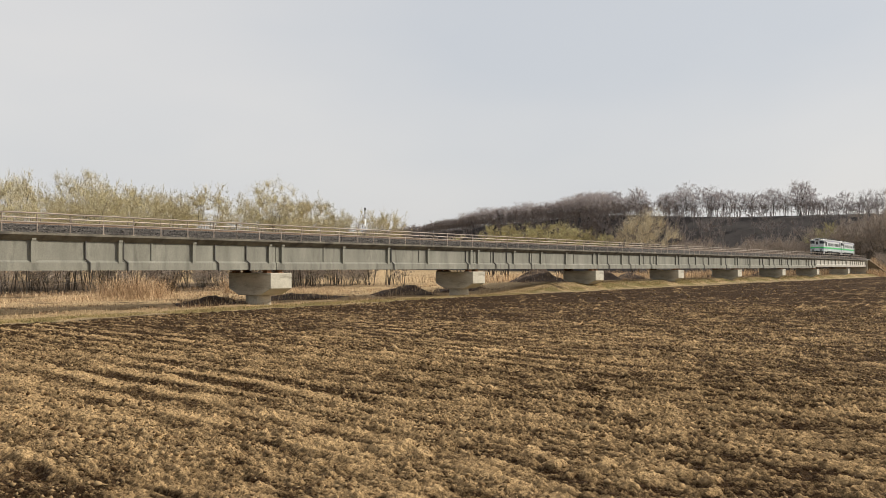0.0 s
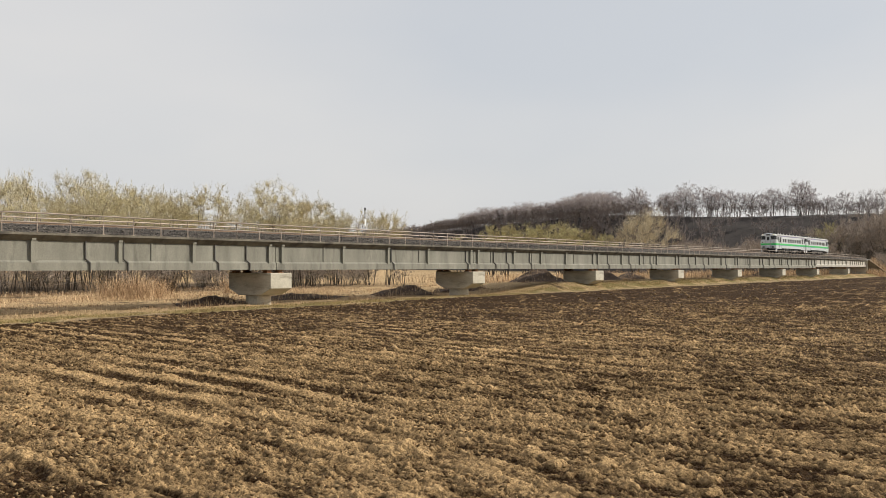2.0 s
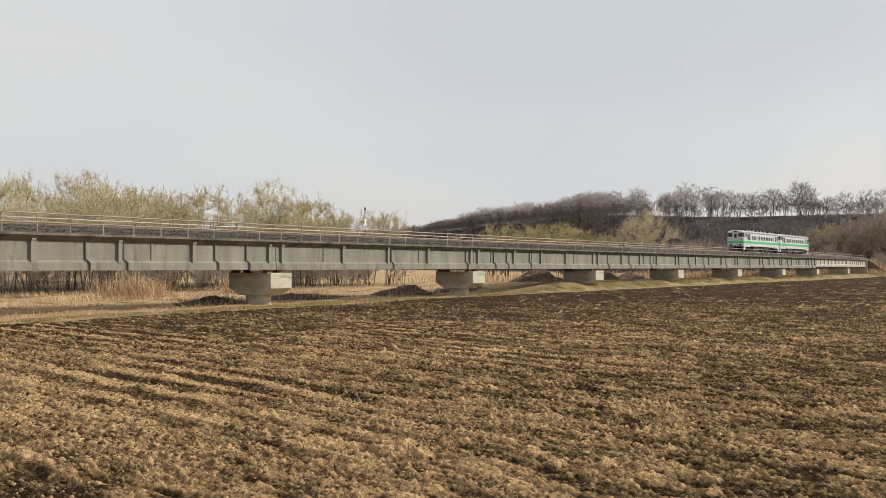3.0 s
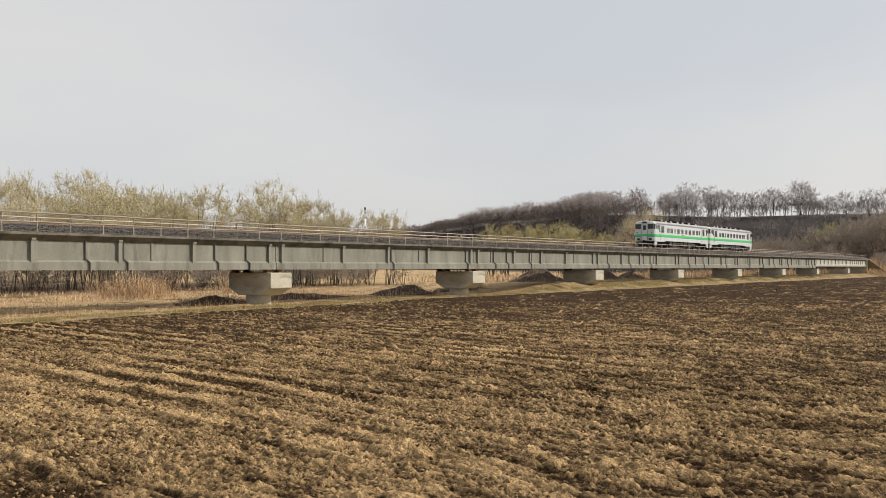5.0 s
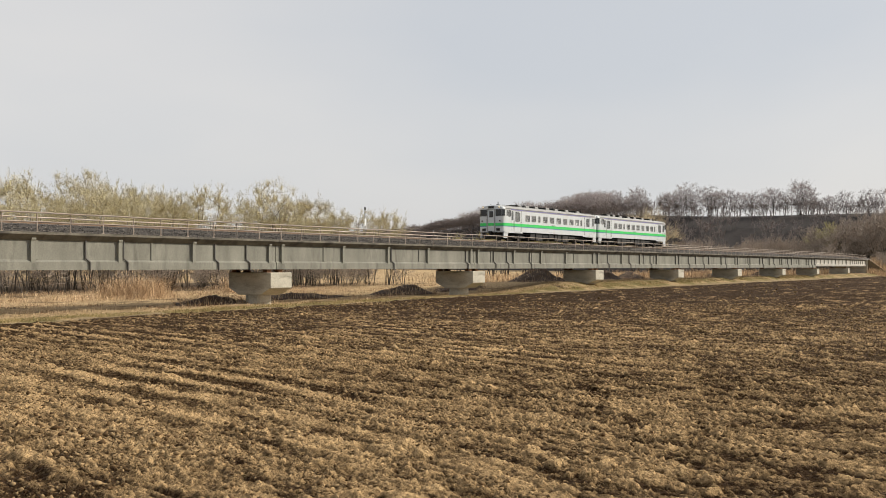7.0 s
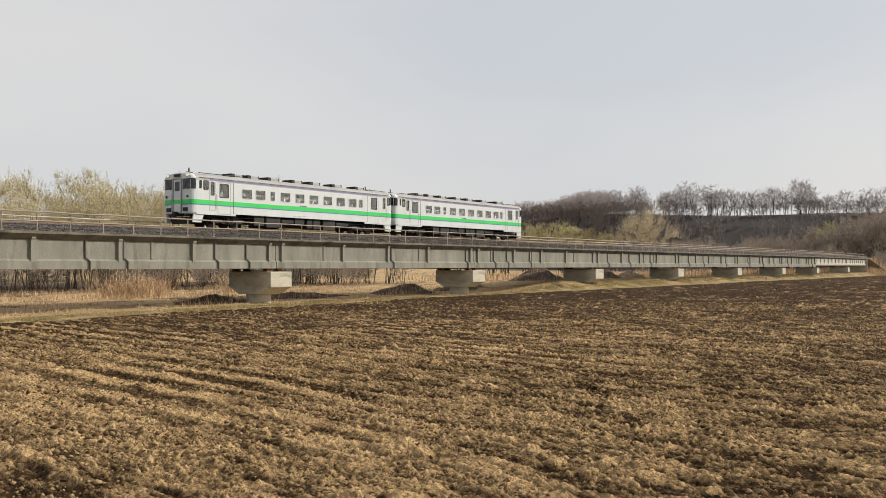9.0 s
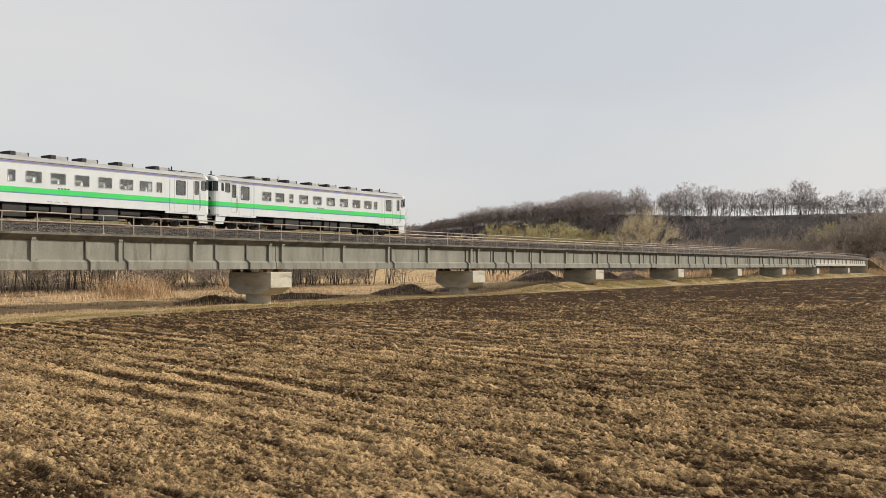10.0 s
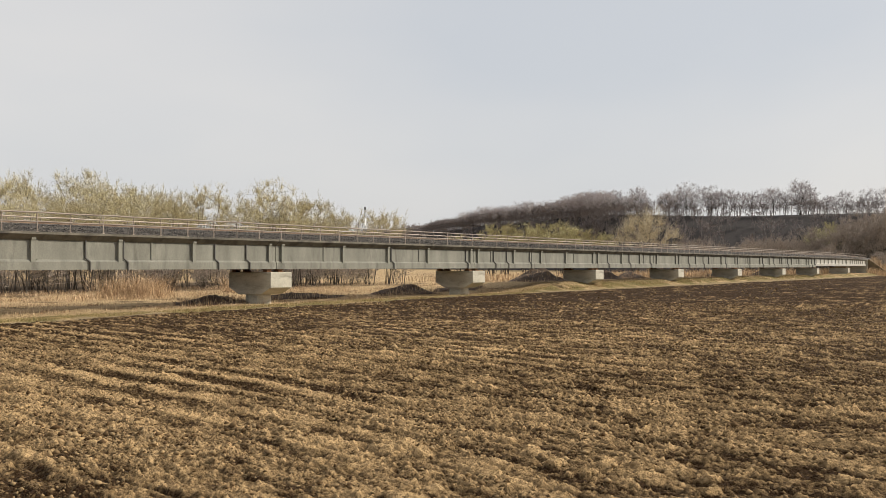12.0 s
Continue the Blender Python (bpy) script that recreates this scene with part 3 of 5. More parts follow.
def stone_material():
    m, n, l, bs = nodes_of("loose ballast")
    rnd = n.new("ShaderNodeNewGeometry").outputs["Random Per Island"]
    l.new(ramp(n, l, rnd, 0.0, 1.0, (0.03, 0.027, 0.025), (0.27, 0.24, 0.21)), bs.inputs["Base Color"])
    bs.inputs["Roughness"].default_value = 0.95
    return m


POST_S = -41.89


def build_railings():
    bm = bmesh.new()
    tube(bm, (0, 0, 4.36), (0, 0, 5.43), 0.032, sides=8)
    box(bm, -0.07, 0.07, -0.05, 0.07, 4.40, 4.43)
    post_mesh = None
    for side in (-1, 1):
        o = side * (HALF - 0.12)
        rail = tagged(new("handrail"), "rust-brown pipe railing along the bridge deck", "railing", "bridge railings")
        if post_mesh is None:
            first = part("post", bm, RUST, rail)
            first.matrix_basis = Matrix.Translation(track(POST_S, o))
            post_mesh = first.data
        s = POST_S + 2.056 * (1 if side < 0 else 0.55)
        while s < LAST[2]:
            share("post", post_mesh, rail, Matrix.Translation(track(s, o)) @ pose(0, 0, 0, 0, 0.6 * math.sin(s * 7), 0))
            s += 2.056
        for z, r in ((5.43, 0.044), (4.94, 0.040)):
            b2 = bmesh.new()
            loft(b2, [[track(q, o + r * math.cos(t), z + r * math.sin(t) + 0.012 * math.sin(q * 1.3)) for t in [2 * math.pi * i / 6 for i in range(6)]] for q in stations(-41, LAST[2], 2.045)])
            part("pipe", b2, RUST, rail)


build_spans()
build_piers()
build_track()
build_railings()

# ---------------------------------------------------------------- railcars
CAR_L, CAR_W = 21.0, 1.40
SIDE_WINDOWS = [(4.32, 5.21), (5.61, 6.50), (7.00, 7.43), (8.04, 8.97), (9.52, 10.45), (11.04, 11.97), (12.56, 13.49), (14.06, 14.99), (15.47, 16.39), (16.70, 17.14)]
DOOR_SPOTS = [(2.16, 3.27), (18.08, 19.14)]
CREW_SPOTS = [(1.45, 1.95), (19.62, 20.14)]


def roof_line(w=1.0, h=1.0):
    """The roof's cross-section from one eave to the other."""
    pts = [(1.40, 3.02), (1.385, 3.18), (1.30, 3.33), (1.10, 3.44), (0.75, 3.52), (0.35, 3.56), (0, 3.57)]
    pts = [(y * w, 3.02 + (z - 3.02) * h) for y, z in pts]
    return pts + [(-y, z) for y, z in pts[-2::-1]]


def nose_rings(x_of):
    """Sections of the blunt, round-cornered end."""
    rings = []
    for d, w, h, low in ((0.0, 0.86, 0.72, 0.90), (0.05, 0.93, 0.86, 0.86), (0.16, 0.975, 0.95, 0.84), (0.36, 1.0, 1.0, 0.84)):
        rings.append([(x_of(d), y, z) for y, z in roof_line(w, h) + [(-1.40 * w, 2.0), (-1.40 * w, low + 0.1), (-1.36 * w, low), (1.36 * w, low), (1.40 * w, low + 0.1), (1.40 * w, 2.0)]])
    return rings


def wall_cells(bm, y, x0, x1, z0, z1, holes):
    """A flat wall skin with openings, cell by cell."""
    xs = sorted({x0, x1, *[h[0] for h in holes], *[h[1] for h in holes]})
    zs = sorted({z0, z1, *[h[2] for h in holes], *[h[3] for h in holes]})
    grid = {}

    def v(x, z):
        if (x, z) not in grid:
            grid[x, z] = bm.verts.new((x, y, z))
        return grid[x, z]
    for a, b in zip(xs, xs[1:]):
        for c, d in zip(zs, zs[1:]):
            mx, mz = (a + b) / 2, (c + d) / 2
            if any(h[0] < mx < h[1] and h[2] < mz < h[3] for h in holes):
                continue
            q = [v(a, c), v(b, c), v(b, d), v(a, d)]
            bm.faces.new(q if y < 0 else q[::-1])


def round_rect(x0, x1, z0, z1, r, n=4):
    pts = []
    for cx, cz, a0 in ((x1 - r, z1 - r, 0), (x0 + r, z1 - r, 90), (x0 + r, z0 + r, 180), (x1 - r, z0 + r, 270)):
        for i in range(n + 1):
            t = radians(a0 + 90 * i / n)
            pts.append((cx + r * math.cos(t), cz + r * math.sin(t)))
    return pts


def plate(bm, pts, y0, y1):
    """A thin plate in the x-z plane."""
    return loft(bm, [[(x, y, z) for x, z in pts] for y in (y0, y1)])


def ring_frame(bm, x0, x1, z0, z1, w, r, y0, y1):
    outer, inner = round_rect(x0, x1, z0, z1, r), round_rect(x0 + w, x1 - w, z0 + w, z1 - w, max(0.01, r - w * 0.5))
    loft(bm, [[(x, y, z) for x, z in p] for p, y in ((outer, y0), (outer, y1), (inner, y1), (inner, y0), (outer, y0))], caps=False)
    return bm


def window_part(car, side, x0, x1, z0, z1, name="window", frame_mat=None):
    y = side * CAR_W
    fr = part(name, ring_frame(bmesh.new(), x0 - 0.03, x1 + 0.03, z0 - 0.03, z1 + 0.03, 0.04, 0.09, y - side * 0.03, y + side * 0.012), frame_mat or WINDOW_TRIM, car)
    pane = part("pane", plate(bmesh.new(), round_rect(x0, x1, z0, z1, 0.07), y - side * 0.022, y - side * 0.014), GLASS, fr, "grey tinted glass pane")
    pane.visible_shadow = False
    return fr


def build_bogie(car, x, sets):
    bg = part("bogie", bmesh.new(), BLACK, car, "black oily bogie frame")
    bm = bmesh.new()
    for side in (-1, 1):
        y = side * 0.98
        loft(bm, [[(a, yy, z) for a, z in ((-1.5, 0.50), (-1.3, 0.62), (-0.55, 0.62), (-0.35, 0.42), (0.35, 0.42), (0.55, 0.62), (1.3, 0.62), (1.5, 0.50), (1.45, 0.40), (0.65, 0.38), (0.4, 0.28), (-0.4, 0.28), (-0.65, 0.38), (-1.45, 0.40))] for yy in (y - 0.06, y + 0.06)])
        for a in (-1.05, 1.05):
            box(bm, a - 0.17, a + 0.17, y - 0.12, y + 0.12, 0.30, 0.56, 0.03)
            for d in (-0.24, 0.24):
                tube(bm, (a + d, y, 0.30), (a + d, y, 0.66), 0.075, sides=8)
        tube(bm, (0, y, 0.36), (0, y, 0.80), 0.19, sides=10)
        tube(bm, (0.35, y + side * 0.1, 0.35), (0.62, y + side * 0.1, 0.80), 0.04, sides=6)
    box(bm, -0.25, 0.25, -1.0, 1.0, 0.50, 0.78, 0.03)
    bm.to_mesh(bg.data)
    bm.free()
    bg.matrix_basis = pose(x, 0, 0)
    for a in (-1.05, 1.05):
        bm = bmesh.new()
        tube(bm, (0, -0.9, 0), (0, 0.9, 0), 0.075, sides=10)
        for side in (-1, 1):
            tube(bm, (0, side * 0.47, 0), (0, side * 0.50, 0), 0.455, sides=24)
            tube(bm, (0, side * 0.50, 0), (0, side * 0.60, 0), 0.43, 0.425, sides=24)
            tube(bm, (0, side * 0.60, 0), (0, side * 0.62, 0), 0.15, 0.13, sides=12)
            for i in range(3):
                t = 2 * math.pi * i / 3
                tube(bm, (0.27 * math.cos(t), side * 0.60, 0.27 * math.sin(t)), (0.27 * math.cos(t), side * 0.606, 0.27 * math.sin(t)), 0.05, sides=6)
        ws = part("wheelset", bm, WHEEL, bg, "worn steel wheels on an axle")
        ws.matrix_basis = pose(a, 0, 0.43)
        sets.append((ws, a))


def build_end(car, front, lit):
    """One cab end; front True at x = 0, False at the far end of the car."""
    fx = (lambda d: d) if front else (lambda d: CAR_L - d)
    sg = 1 if front else -1
    part("cab_end", loft(bmesh.new(), nose_rings(fx)), PAINT_WHITE, car)

    def face_panel(name, y0, y1, z0, z1, mat, out, r=0.06, label="", depth=0.03):
        bm = bmesh.new()
        loft(bm, [[(fx(q), y, z) for y, z in round_rect(y0, y1, z0, z1, r)] for q in (depth, -out)])
        return part(name, bm, mat, car, label)
    # green and blue bands wrap the end
    for name, z0, z1, mat in (("green_band", 1.50, 1.77, PAINT_GREEN), ("blue_line", 1.425, 1.50, PAINT_BLUE)):
        bm = bmesh.new()
        loop = [(0.362, 1.405), (0.16, 1.371), (0.05, 1.308), (-0.004, 1.21)]
        pts = [(d, -y) for d, y in loop] + [(d, y) for d, y in loop[::-1]]
        loft(bm, [[(fx(d), y, z0), (fx(d), y, z1), (fx(d + 0.02), y * 0.985, z1), (fx(d + 0.02), y * 0.985, z0)] for d, y in pts])
        part(name, bm, mat, car)
    # gangway door in the middle
    frame_bm = bmesh.new()
    loft(frame_bm, [[(fx(q), y, z) for y, z in p] for p, q in ((round_rect(-0.43, 0.43, 0.92, 3.16, 0.06), 0.02), (round_rect(-0.43, 0.43, 0.92, 3.16, 0.06), -0.07), (round_rect(-0.37, 0.37, 0.96, 3.10, 0.05), -0.07), (round_rect(-0.37, 0.37, 0.96, 3.10, 0.05), 0.02))], caps=False)
    part("gangway_frame", frame_bm, GREY_TRIM, car)
    face_panel("gangway_door", -0.36, 0.36, 0.97, 3.09, PAINT_WHITE, 0.012)
    face_panel("gangway_door_band", -0.36, 0.36, 1.50, 1.77, PAINT_GREEN, 0.016, 0.01)
    face_panel("gangway_window", -0.22, 0.22, 2.32, 2.94, CAB_GLASS, 0.018, 0.07)
    # wrap-round windscreens
    for side in (-1, 1):
        bm = bmesh.new()
        path = [(-0.012, 0.50), (-0.014, 0.9), (-0.012, 1.16), (0.04, 1.305), (0.15, 1.372), (0.30, 1.404)]
        loft(bm, [[(fx(d), side * y, 2.50), (fx(d), side * y, 3.07), (fx(d + 0.03), side * y * 0.97, 3.07), (fx(d + 0.03), side * y * 0.97, 2.50)] for d, y in path])
        part("windscreen", bm, CAB_GLASS, car, "dark wrap-round windscreen")
        for z in (2.47, 3.08):
            bm = bmesh.new()
            loft(bm, [[(fx(d - 0.012), side * (y + 0.006), z - 0.015), (fx(d - 0.012), side * (y + 0.006), z + 0.025), (fx(d + 0.03), side * y * 0.97, z + 0.025), (fx(d + 0.03), side * y * 0.97, z - 0.015)] for d, y in path])
            part("windscreen_seal", bm, RUBBER, car)
        bm = bmesh.new()
        tube(bm, (fx(-0.03), side * 0.62, 2.42), (fx(-0.035), side * 0.98, 2.95), 0.012, sides=5)
        part("wiper", bm, RUBBER, car)
        # lamps
        bm = bmesh.new()
        tube(bm, (fx(0.3), side * 0.92, 3.33), (fx(-0.02), side * 0.92, 3.33), 0.135, 0.125, sides=16)
        hood = part("headlight", bm, GREY_TRIM, car)
        bm = bmesh.new()
        tube(bm, (fx(-0.012), side * 0.92, 3.33), (fx(-0.04), side * 0.92, 3.33), 0.10, 0.085, sides=16)
        part("lens", bm, LAMP_ON if lit else GREY_TRIM, hood, "lit round lamp" if lit else "round lamp lens")
        bm = bmesh.new()
        tube(bm, (fx(0.05), side * 1.0, 1.97), (fx(-0.07), side * 1.0, 1.97), 0.095, 0.085, sides=14)
        tail = part("tail_lamp", bm, GREY_TRIM, car)
        bm = bmesh.new()
        tube(bm, (fx(-0.065), side * 1.0, 1.97), (fx(-0.08), side * 1.0, 1.97), 0.07, sides=12)
        part("lens", bm, LAMP_RED, tail, "dark red lens")
        # steps, hand bars and plug boxes on the apron
        bm = bmesh.new()
        box(bm, min(fx(-0.09), fx(0.02)), max(fx(-0.09), fx(0.02)), side * 0.80 - 0.19, side * 0.80 + 0.19, 1.0, 1.25, 0.02)
        part("jumper_box", bm, UNDER_GREY, car)
        bm = bmesh.new()
        tube(bm, (fx(-0.06), side * 0.50, 1.05), (fx(-0.06), side * 0.50, 2.2), 0.014, sides=5)
        part("hand_bar", bm, GREY_TRIM, car)
        # snow guards below the corners
        bm = bmesh.new()
        loft(bm, [[(fx(d), side * y, z) for d, z in ((0.20 + k, 0.86), (1.05, 0.86), (0.82, 0.30), (0.12 + k, 0.30))] for y, k in ((1.34, 0.0), (1.22, 0.02))])
        part("step_guard", bm, PAINT_WHITE, car)
    face_panel("destination_box", -0.36, 0.36, 3.20, 3.45, GREY_TRIM, 0.03, 0.04)
    face_panel("destination_blind", -0.30, 0.30, 3.24, 3.41, UNDER_GREY, 0.036, 0.02)
    bm = bmesh.new()
    loft(bm, [[(fx(d), y, z) for y, z in ((-1.15, 0.66), (1.15, 0.66), (0.9, 0.22), (-0.9, 0.22))] for d in (0.35, 0.47)])
    part("snow_plough", bm, BLACK, car)
    bm = bmesh.new()
    box(bm, min(fx(-0.34), fx(0.4)), max(fx(-0.34), fx(0.4)), -0.13, 0.13, 0.70, 0.99, 0.03)
    part("coupler", bm, BLACK, car)
    for y in (-0.6, 0.6):
        bm = bmesh.new()
        pts = [(0.05, y, 0.9), (-0.10, y, 0.62), (-0.05, y * 0.8, 0.45), (0.15, y * 0.7, 0.5)]
        for p, q in zip(pts, pts[1:]):
            tube(bm, (fx(p[0]), p[1], p[2]), (fx(q[0]), q[1], q[2]), 0.03, sides=6)
        part("air_hose", bm, BLACK, car)


def build_car(label, front_lit, sets):
    car = empty("railcar", Matrix(), label, "railcar", "coupled railcars")
    holes = [(a, b, 2.04, 2.67) for a, b in SIDE_WINDOWS]
    holes += [(0.94, 1.34, 2.44, 3.0), (20.30, 20.64, 2.42, 2.98)]
    holes += [(a + 0.19, b - 0.19, 2.02, 2.87) for a, b in DOOR_SPOTS] + [(a + 0.13, b - 0.11, 2.12, 2.92) for a, b in CREW_SPOTS]
    for side in (-1, 1):
        bm = bmesh.new()
        wall_cells(bm, side * CAR_W, 0.36, CAR_L - 0.36, 0.94, 3.02, holes)
        wall_cells(bm, side * (CAR_W - 0.07), 0.36, CAR_L - 0.36, 0.94, 3.02, holes)
        for h in holes:
            loft(bm, [[(x, side * y, z) for x, z in ((h[0], h[2]), (h[1], h[2]), (h[1], h[3]), (h[0], h[3]))] for y in (CAR_W, CAR_W - 0.07)], caps=False)
        part("body_side", bm, PAINT_WHITE, car)
        for a, b in ((0.36, 3.75), (CAR_L - 3.6, CAR_L - 0.36)):
            part("door_skirt", box(bmesh.new(), a, b, min(side * 1.34, side * 1.398), max(side * 1.34, side * 1.398), 0.82, 0.94), PAINT_WHITE, car)
        for name, z0, z1, mat in (("green_band", 1.50, 1.77, PAINT_GREEN), ("blue_line", 1.425, 1.50, PAINT_BLUE), ("violet_line", 3.08, 3.15, PAINT_VIOLET)):
            y = side * (1.404 if z0 < 3 else 1.398)
            a, b = (0.36, CAR_L - 0.36) if z0 < 3 else (1.5, CAR_L - 1.5)
            part(name, box(bmesh.new(), a, b, min(y, y - side * 0.02), max(y, y - side * 0.02), z0, z1), mat, car)
        part("rain_gutter", box(bmesh.new(), 0.6, CAR_L - 0.6, min(side * 1.37, side * 1.42), max(side * 1.37, side * 1.42), 3.20, 3.235), GREY_TRIM, car)
        for a, b in SIDE_WINDOWS:
            window_part(car, side, a, b, 2.04, 2.67)
        window_part(car, side, 0.94, 1.34, 2.44, 3.0, "cab_window", RUBBER)
        window_part(car, side, 20.30, 20.64, 2.42, 2.98, "cab_window", RUBBER)
        pane = part("quarter_window", plate(bmesh.new(), round_rect(0.58, 0.80, 2.48, 3.02, 0.07), side * 1.39, side * 1.406), CAB_GLASS, car, "small dark quarter window")
        for a, b in DOOR_SPOTS:
            y = side * CAR_W
            door = part("passenger_door", ring_frame(bmesh.new(), a, b, 0.90, 3.0, 0.018, 0.03, y - side * 0.01, y + side * 0.010), GREY_TRIM, car, "sliding passenger door")
            part("door_window", ring_frame(bmesh.new(), a + 0.15, b - 0.15, 1.98, 2.91, 0.05, 0.07, y - side * 0.03, y + side * 0.012), RUBBER, door)
            pane = part("door_pane", plate(bmesh.new(), round_rect(a + 0.19, b - 0.19, 2.02, 2.87, 0.05), y - side * 0.022, y - side * 0.014), GLASS, door)
            pane.visible_shadow = False
        for a, b in CREW_SPOTS:
            y = side * CAR_W
            door = part("crew_door", ring_frame(bmesh.new(), a, b, 1.10, 2.98, 0.018, 0.03, y - side * 0.01, y + side * 0.009), GREY_TRIM, car, "narrow crew door")
            part("crew_window", ring_frame(bmesh.new(), a + 0.10, b - 0.08, 2.09, 2.95, 0.04, 0.05, y - side * 0.03, y + side * 0.012), RUBBER, door)
            pane = part("crew_pane", plate(bmesh.new(), round_rect(a + 0.13, b - 0.11, 2.12, 2.92, 0.04), y - side * 0.022, y - side * 0.014), GLASS, door)
            pane.visible_shadow = False
            bm = bmesh.new()
            tube(bm, (b + 0.05, y + side * 0.04, 1.25), (b + 0.05, y + side * 0.04, 2.2), 0.012, sides=5)
            part("grab_rail", bm, GREY_TRIM, car)
        for x in (3.54, 17.74):
            part("pocket_seam", box(bmesh.new(), x - 0.014, x + 0.014, min(side * 1.40, side * 1.407), max(side * 1.40, side * 1.407), 0.95, 3.05), UNDER_GREY, car)
        # lettering too small to read, kept as bars
        for i in range(4):
            part("number_bar", box(bmesh.new(), 9.95 + i * 0.20, 10.09 + i * 0.20, min(side * 1.405, side * 1.409), max(side * 1.405, side * 1.409), 1.78, 1.86), DRAIN, car)
        for i in range(3):
            part("small_print", box(bmesh.new(), 9.3 + i * 0.5, 9.62 + i * 0.5, min(side * 1.40, side * 1.405), max(side * 1.40, side * 1.405), 1.05, 1.09), GREY_TRIM, car)
    part("roof", loft(bmesh.new(), [[(x, y, z) for y, z in roof_line() + [(-1.3, 3.0), (1.3, 3.0)]] for x in (0.34, CAR_L - 0.34)]), PAINT_ROOF, car, "sooty grey roof")
    part("floor_plate", box(bmesh.new(), 0.36, CAR_L - 0.36, -1.33, 1.33, 0.96, 1.20), BLACK, car)
    part("ceiling_lining", box(bmesh.new(), 0.40, CAR_L - 0.40, -1.30, 1.30, 2.98, 2.996), LINING, car)
    for x in (3.55, 17.3):
        for y0, y1 in ((-1.32, -0.4), (0.4, 1.32)):
            part("bulkhead", box(bmesh.new(), x - 0.02, x + 0.02, y0, y1, 1.2, 2.98), LINING, car)
    # seats with white covers
    seat = None
    for x in [4.1 + 1.50 * i for i in range(9)]:
        for y in (-0.85, 0.85):
            for dx, s in ((0.0, 1), (0.72, -1)):
                if seat is None:
                    bm = bmesh.new()
                    box(bm, -0.05, 0.05, -0.44, 0.44, 1.2, 2.10, 0.03)
                    box(bm, 0.05, 0.48, -0.44, 0.44, 1.48, 1.62, 0.03)
                    bench = part("bench", bm, SEAT_BLUE, car)
                    bench.matrix_basis = pose(x, y, 0)
                    cover = part("head_cover", box(bmesh.new(), -0.065, 0.065, -0.38, 0.38, 1.98, 2.30, 0.02), LINEN, bench, "white head cover")
                    seat = (bench.data, cover.data)
                else:
                    bench = share("bench", seat[0], car, pose(x + dx * 1.35, y, 0, 0, 0, 0 if s > 0 else 180))
                    share("head_cover", seat[1], bench, Matrix(), "white head cover")
    # roof gear
    for k, x in enumerate((4.76, 6.28, 8.23, 10.68, 12.66, 15.15, 17.92)):
        bm = bmesh.new()
        loft(bm, [[(x + dx, y, z) for y, z in ((-0.46, 3.46), (-0.45, 3.70), (-0.38, 3.755), (0.38, 3.755), (0.45, 3.70), (0.46, 3.46))] for dx in (-0.22, 0.55)])
        v = part("ventilator", bm, VENT_GREY, car, "grey roof ventilator")
        part("ventilator_mouth", box(bmesh.new(), x - 0.58, x - 0.215, -0.48, 0.48, 3.46, 3.785, 0.03), BLACK, v)
        part("ventilator_lip", box(bmesh.new(), x + 0.50, x + 0.565, -0.47, 0.47, 3.46, 3.762, 0.008), UNDER_GREY, v)
    for x in (0.55, CAR_L - 2.35):
        bm = bmesh.new()
        tube(bm, (x, -0.45, 3.44), (x, -0.45, 3.86), 0.055, 0.04, sides=8)
        box(bm, x - 0.22, x + 0.3, -0.5, -0.4, 3.56, 3.60)
        part("horn", bm, BLACK, car)
    bm = bmesh.new()
    tube(bm, (CAR_L - 0.9, 0.3, 3.5), (CAR_L - 0.9, 0.3, 3.78), 0.03, sides=6)
    part("antenna", bm, BLACK, car)
    bm = bmesh.new()
    tube(bm, (0.5, 0.35, 3.46), (0.5, 0.35, 3.66), 0.025, sides=6)
    part("antenna", bm, BLACK, car)
    for a, b in ((1.2, 4.9), (18.4, CAR_L - 0.3)):
        bm = bmesh.new()
        tube(bm, (a, -0.9, 3.545), (b, -0.9, 3.545), 0.018, sides=5)
        tube(bm, (a, -0.6, 3.60), (b, -0.6, 3.60), 0.018, sides=5)
        part("roof_conduit", bm, BLACK, car)
    # underfloor equipment
    rnd = random.Random(9)
    for side in (-1, 1):
        x = 5.6
        while x < 14.9:
            w = rnd.uniform(0.5, 1.5)
            lo, d = rnd.uniform(0.16, 0.42), rnd.uniform(0.5, 0.9)
            bm = bmesh.new()
            if rnd.random() < 0.25:
                tube(bm, (x, side * 0.95, 0.65), (x + w, side * 0.95, 0.65), 0.27, sides=12)
            else:
                box(bm, x, x + w, side * 1.25 - (d if side > 0 else 0), side * 1.25 + (d if side < 0 else 0), lo, 0.955, 0.02)
            part("equipment_box", bm, UNDER_GREY if rnd.random() < 0.12 else BLACK, car)
            x += w + rnd.uniform(0.06, 0.35)
    part("centre_sill", box(bmesh.new(), 1.4, CAR_L - 1.4, -0.42, 0.42, 0.55, 0.958, 0.02), BLACK, car)
    part("engine", box(bmesh.new(), 7.2, 12.6, -0.75, 0.75, 0.32, 0.953, 0.05), BLACK, car)
    part("fuel_tank", box(bmesh.new(), 5.4, 7.0, -0.8, 0.8, 0.40, 0.953, 0.05), BLACK, car)
    part("battery_box", box(bmesh.new(), 12.9, 15.2, -0.8, 0.8, 0.36, 0.953, 0.05), BLACK, car)
    for side in (-1, 1):
        bm = bmesh.new()
        tube(bm, (1.6, side * 1.15, 0.74), (CAR_L - 1.6, side * 1.15, 0.74), 0.03, sides=6)
        part("brake_pipe", bm, BLACK, car)
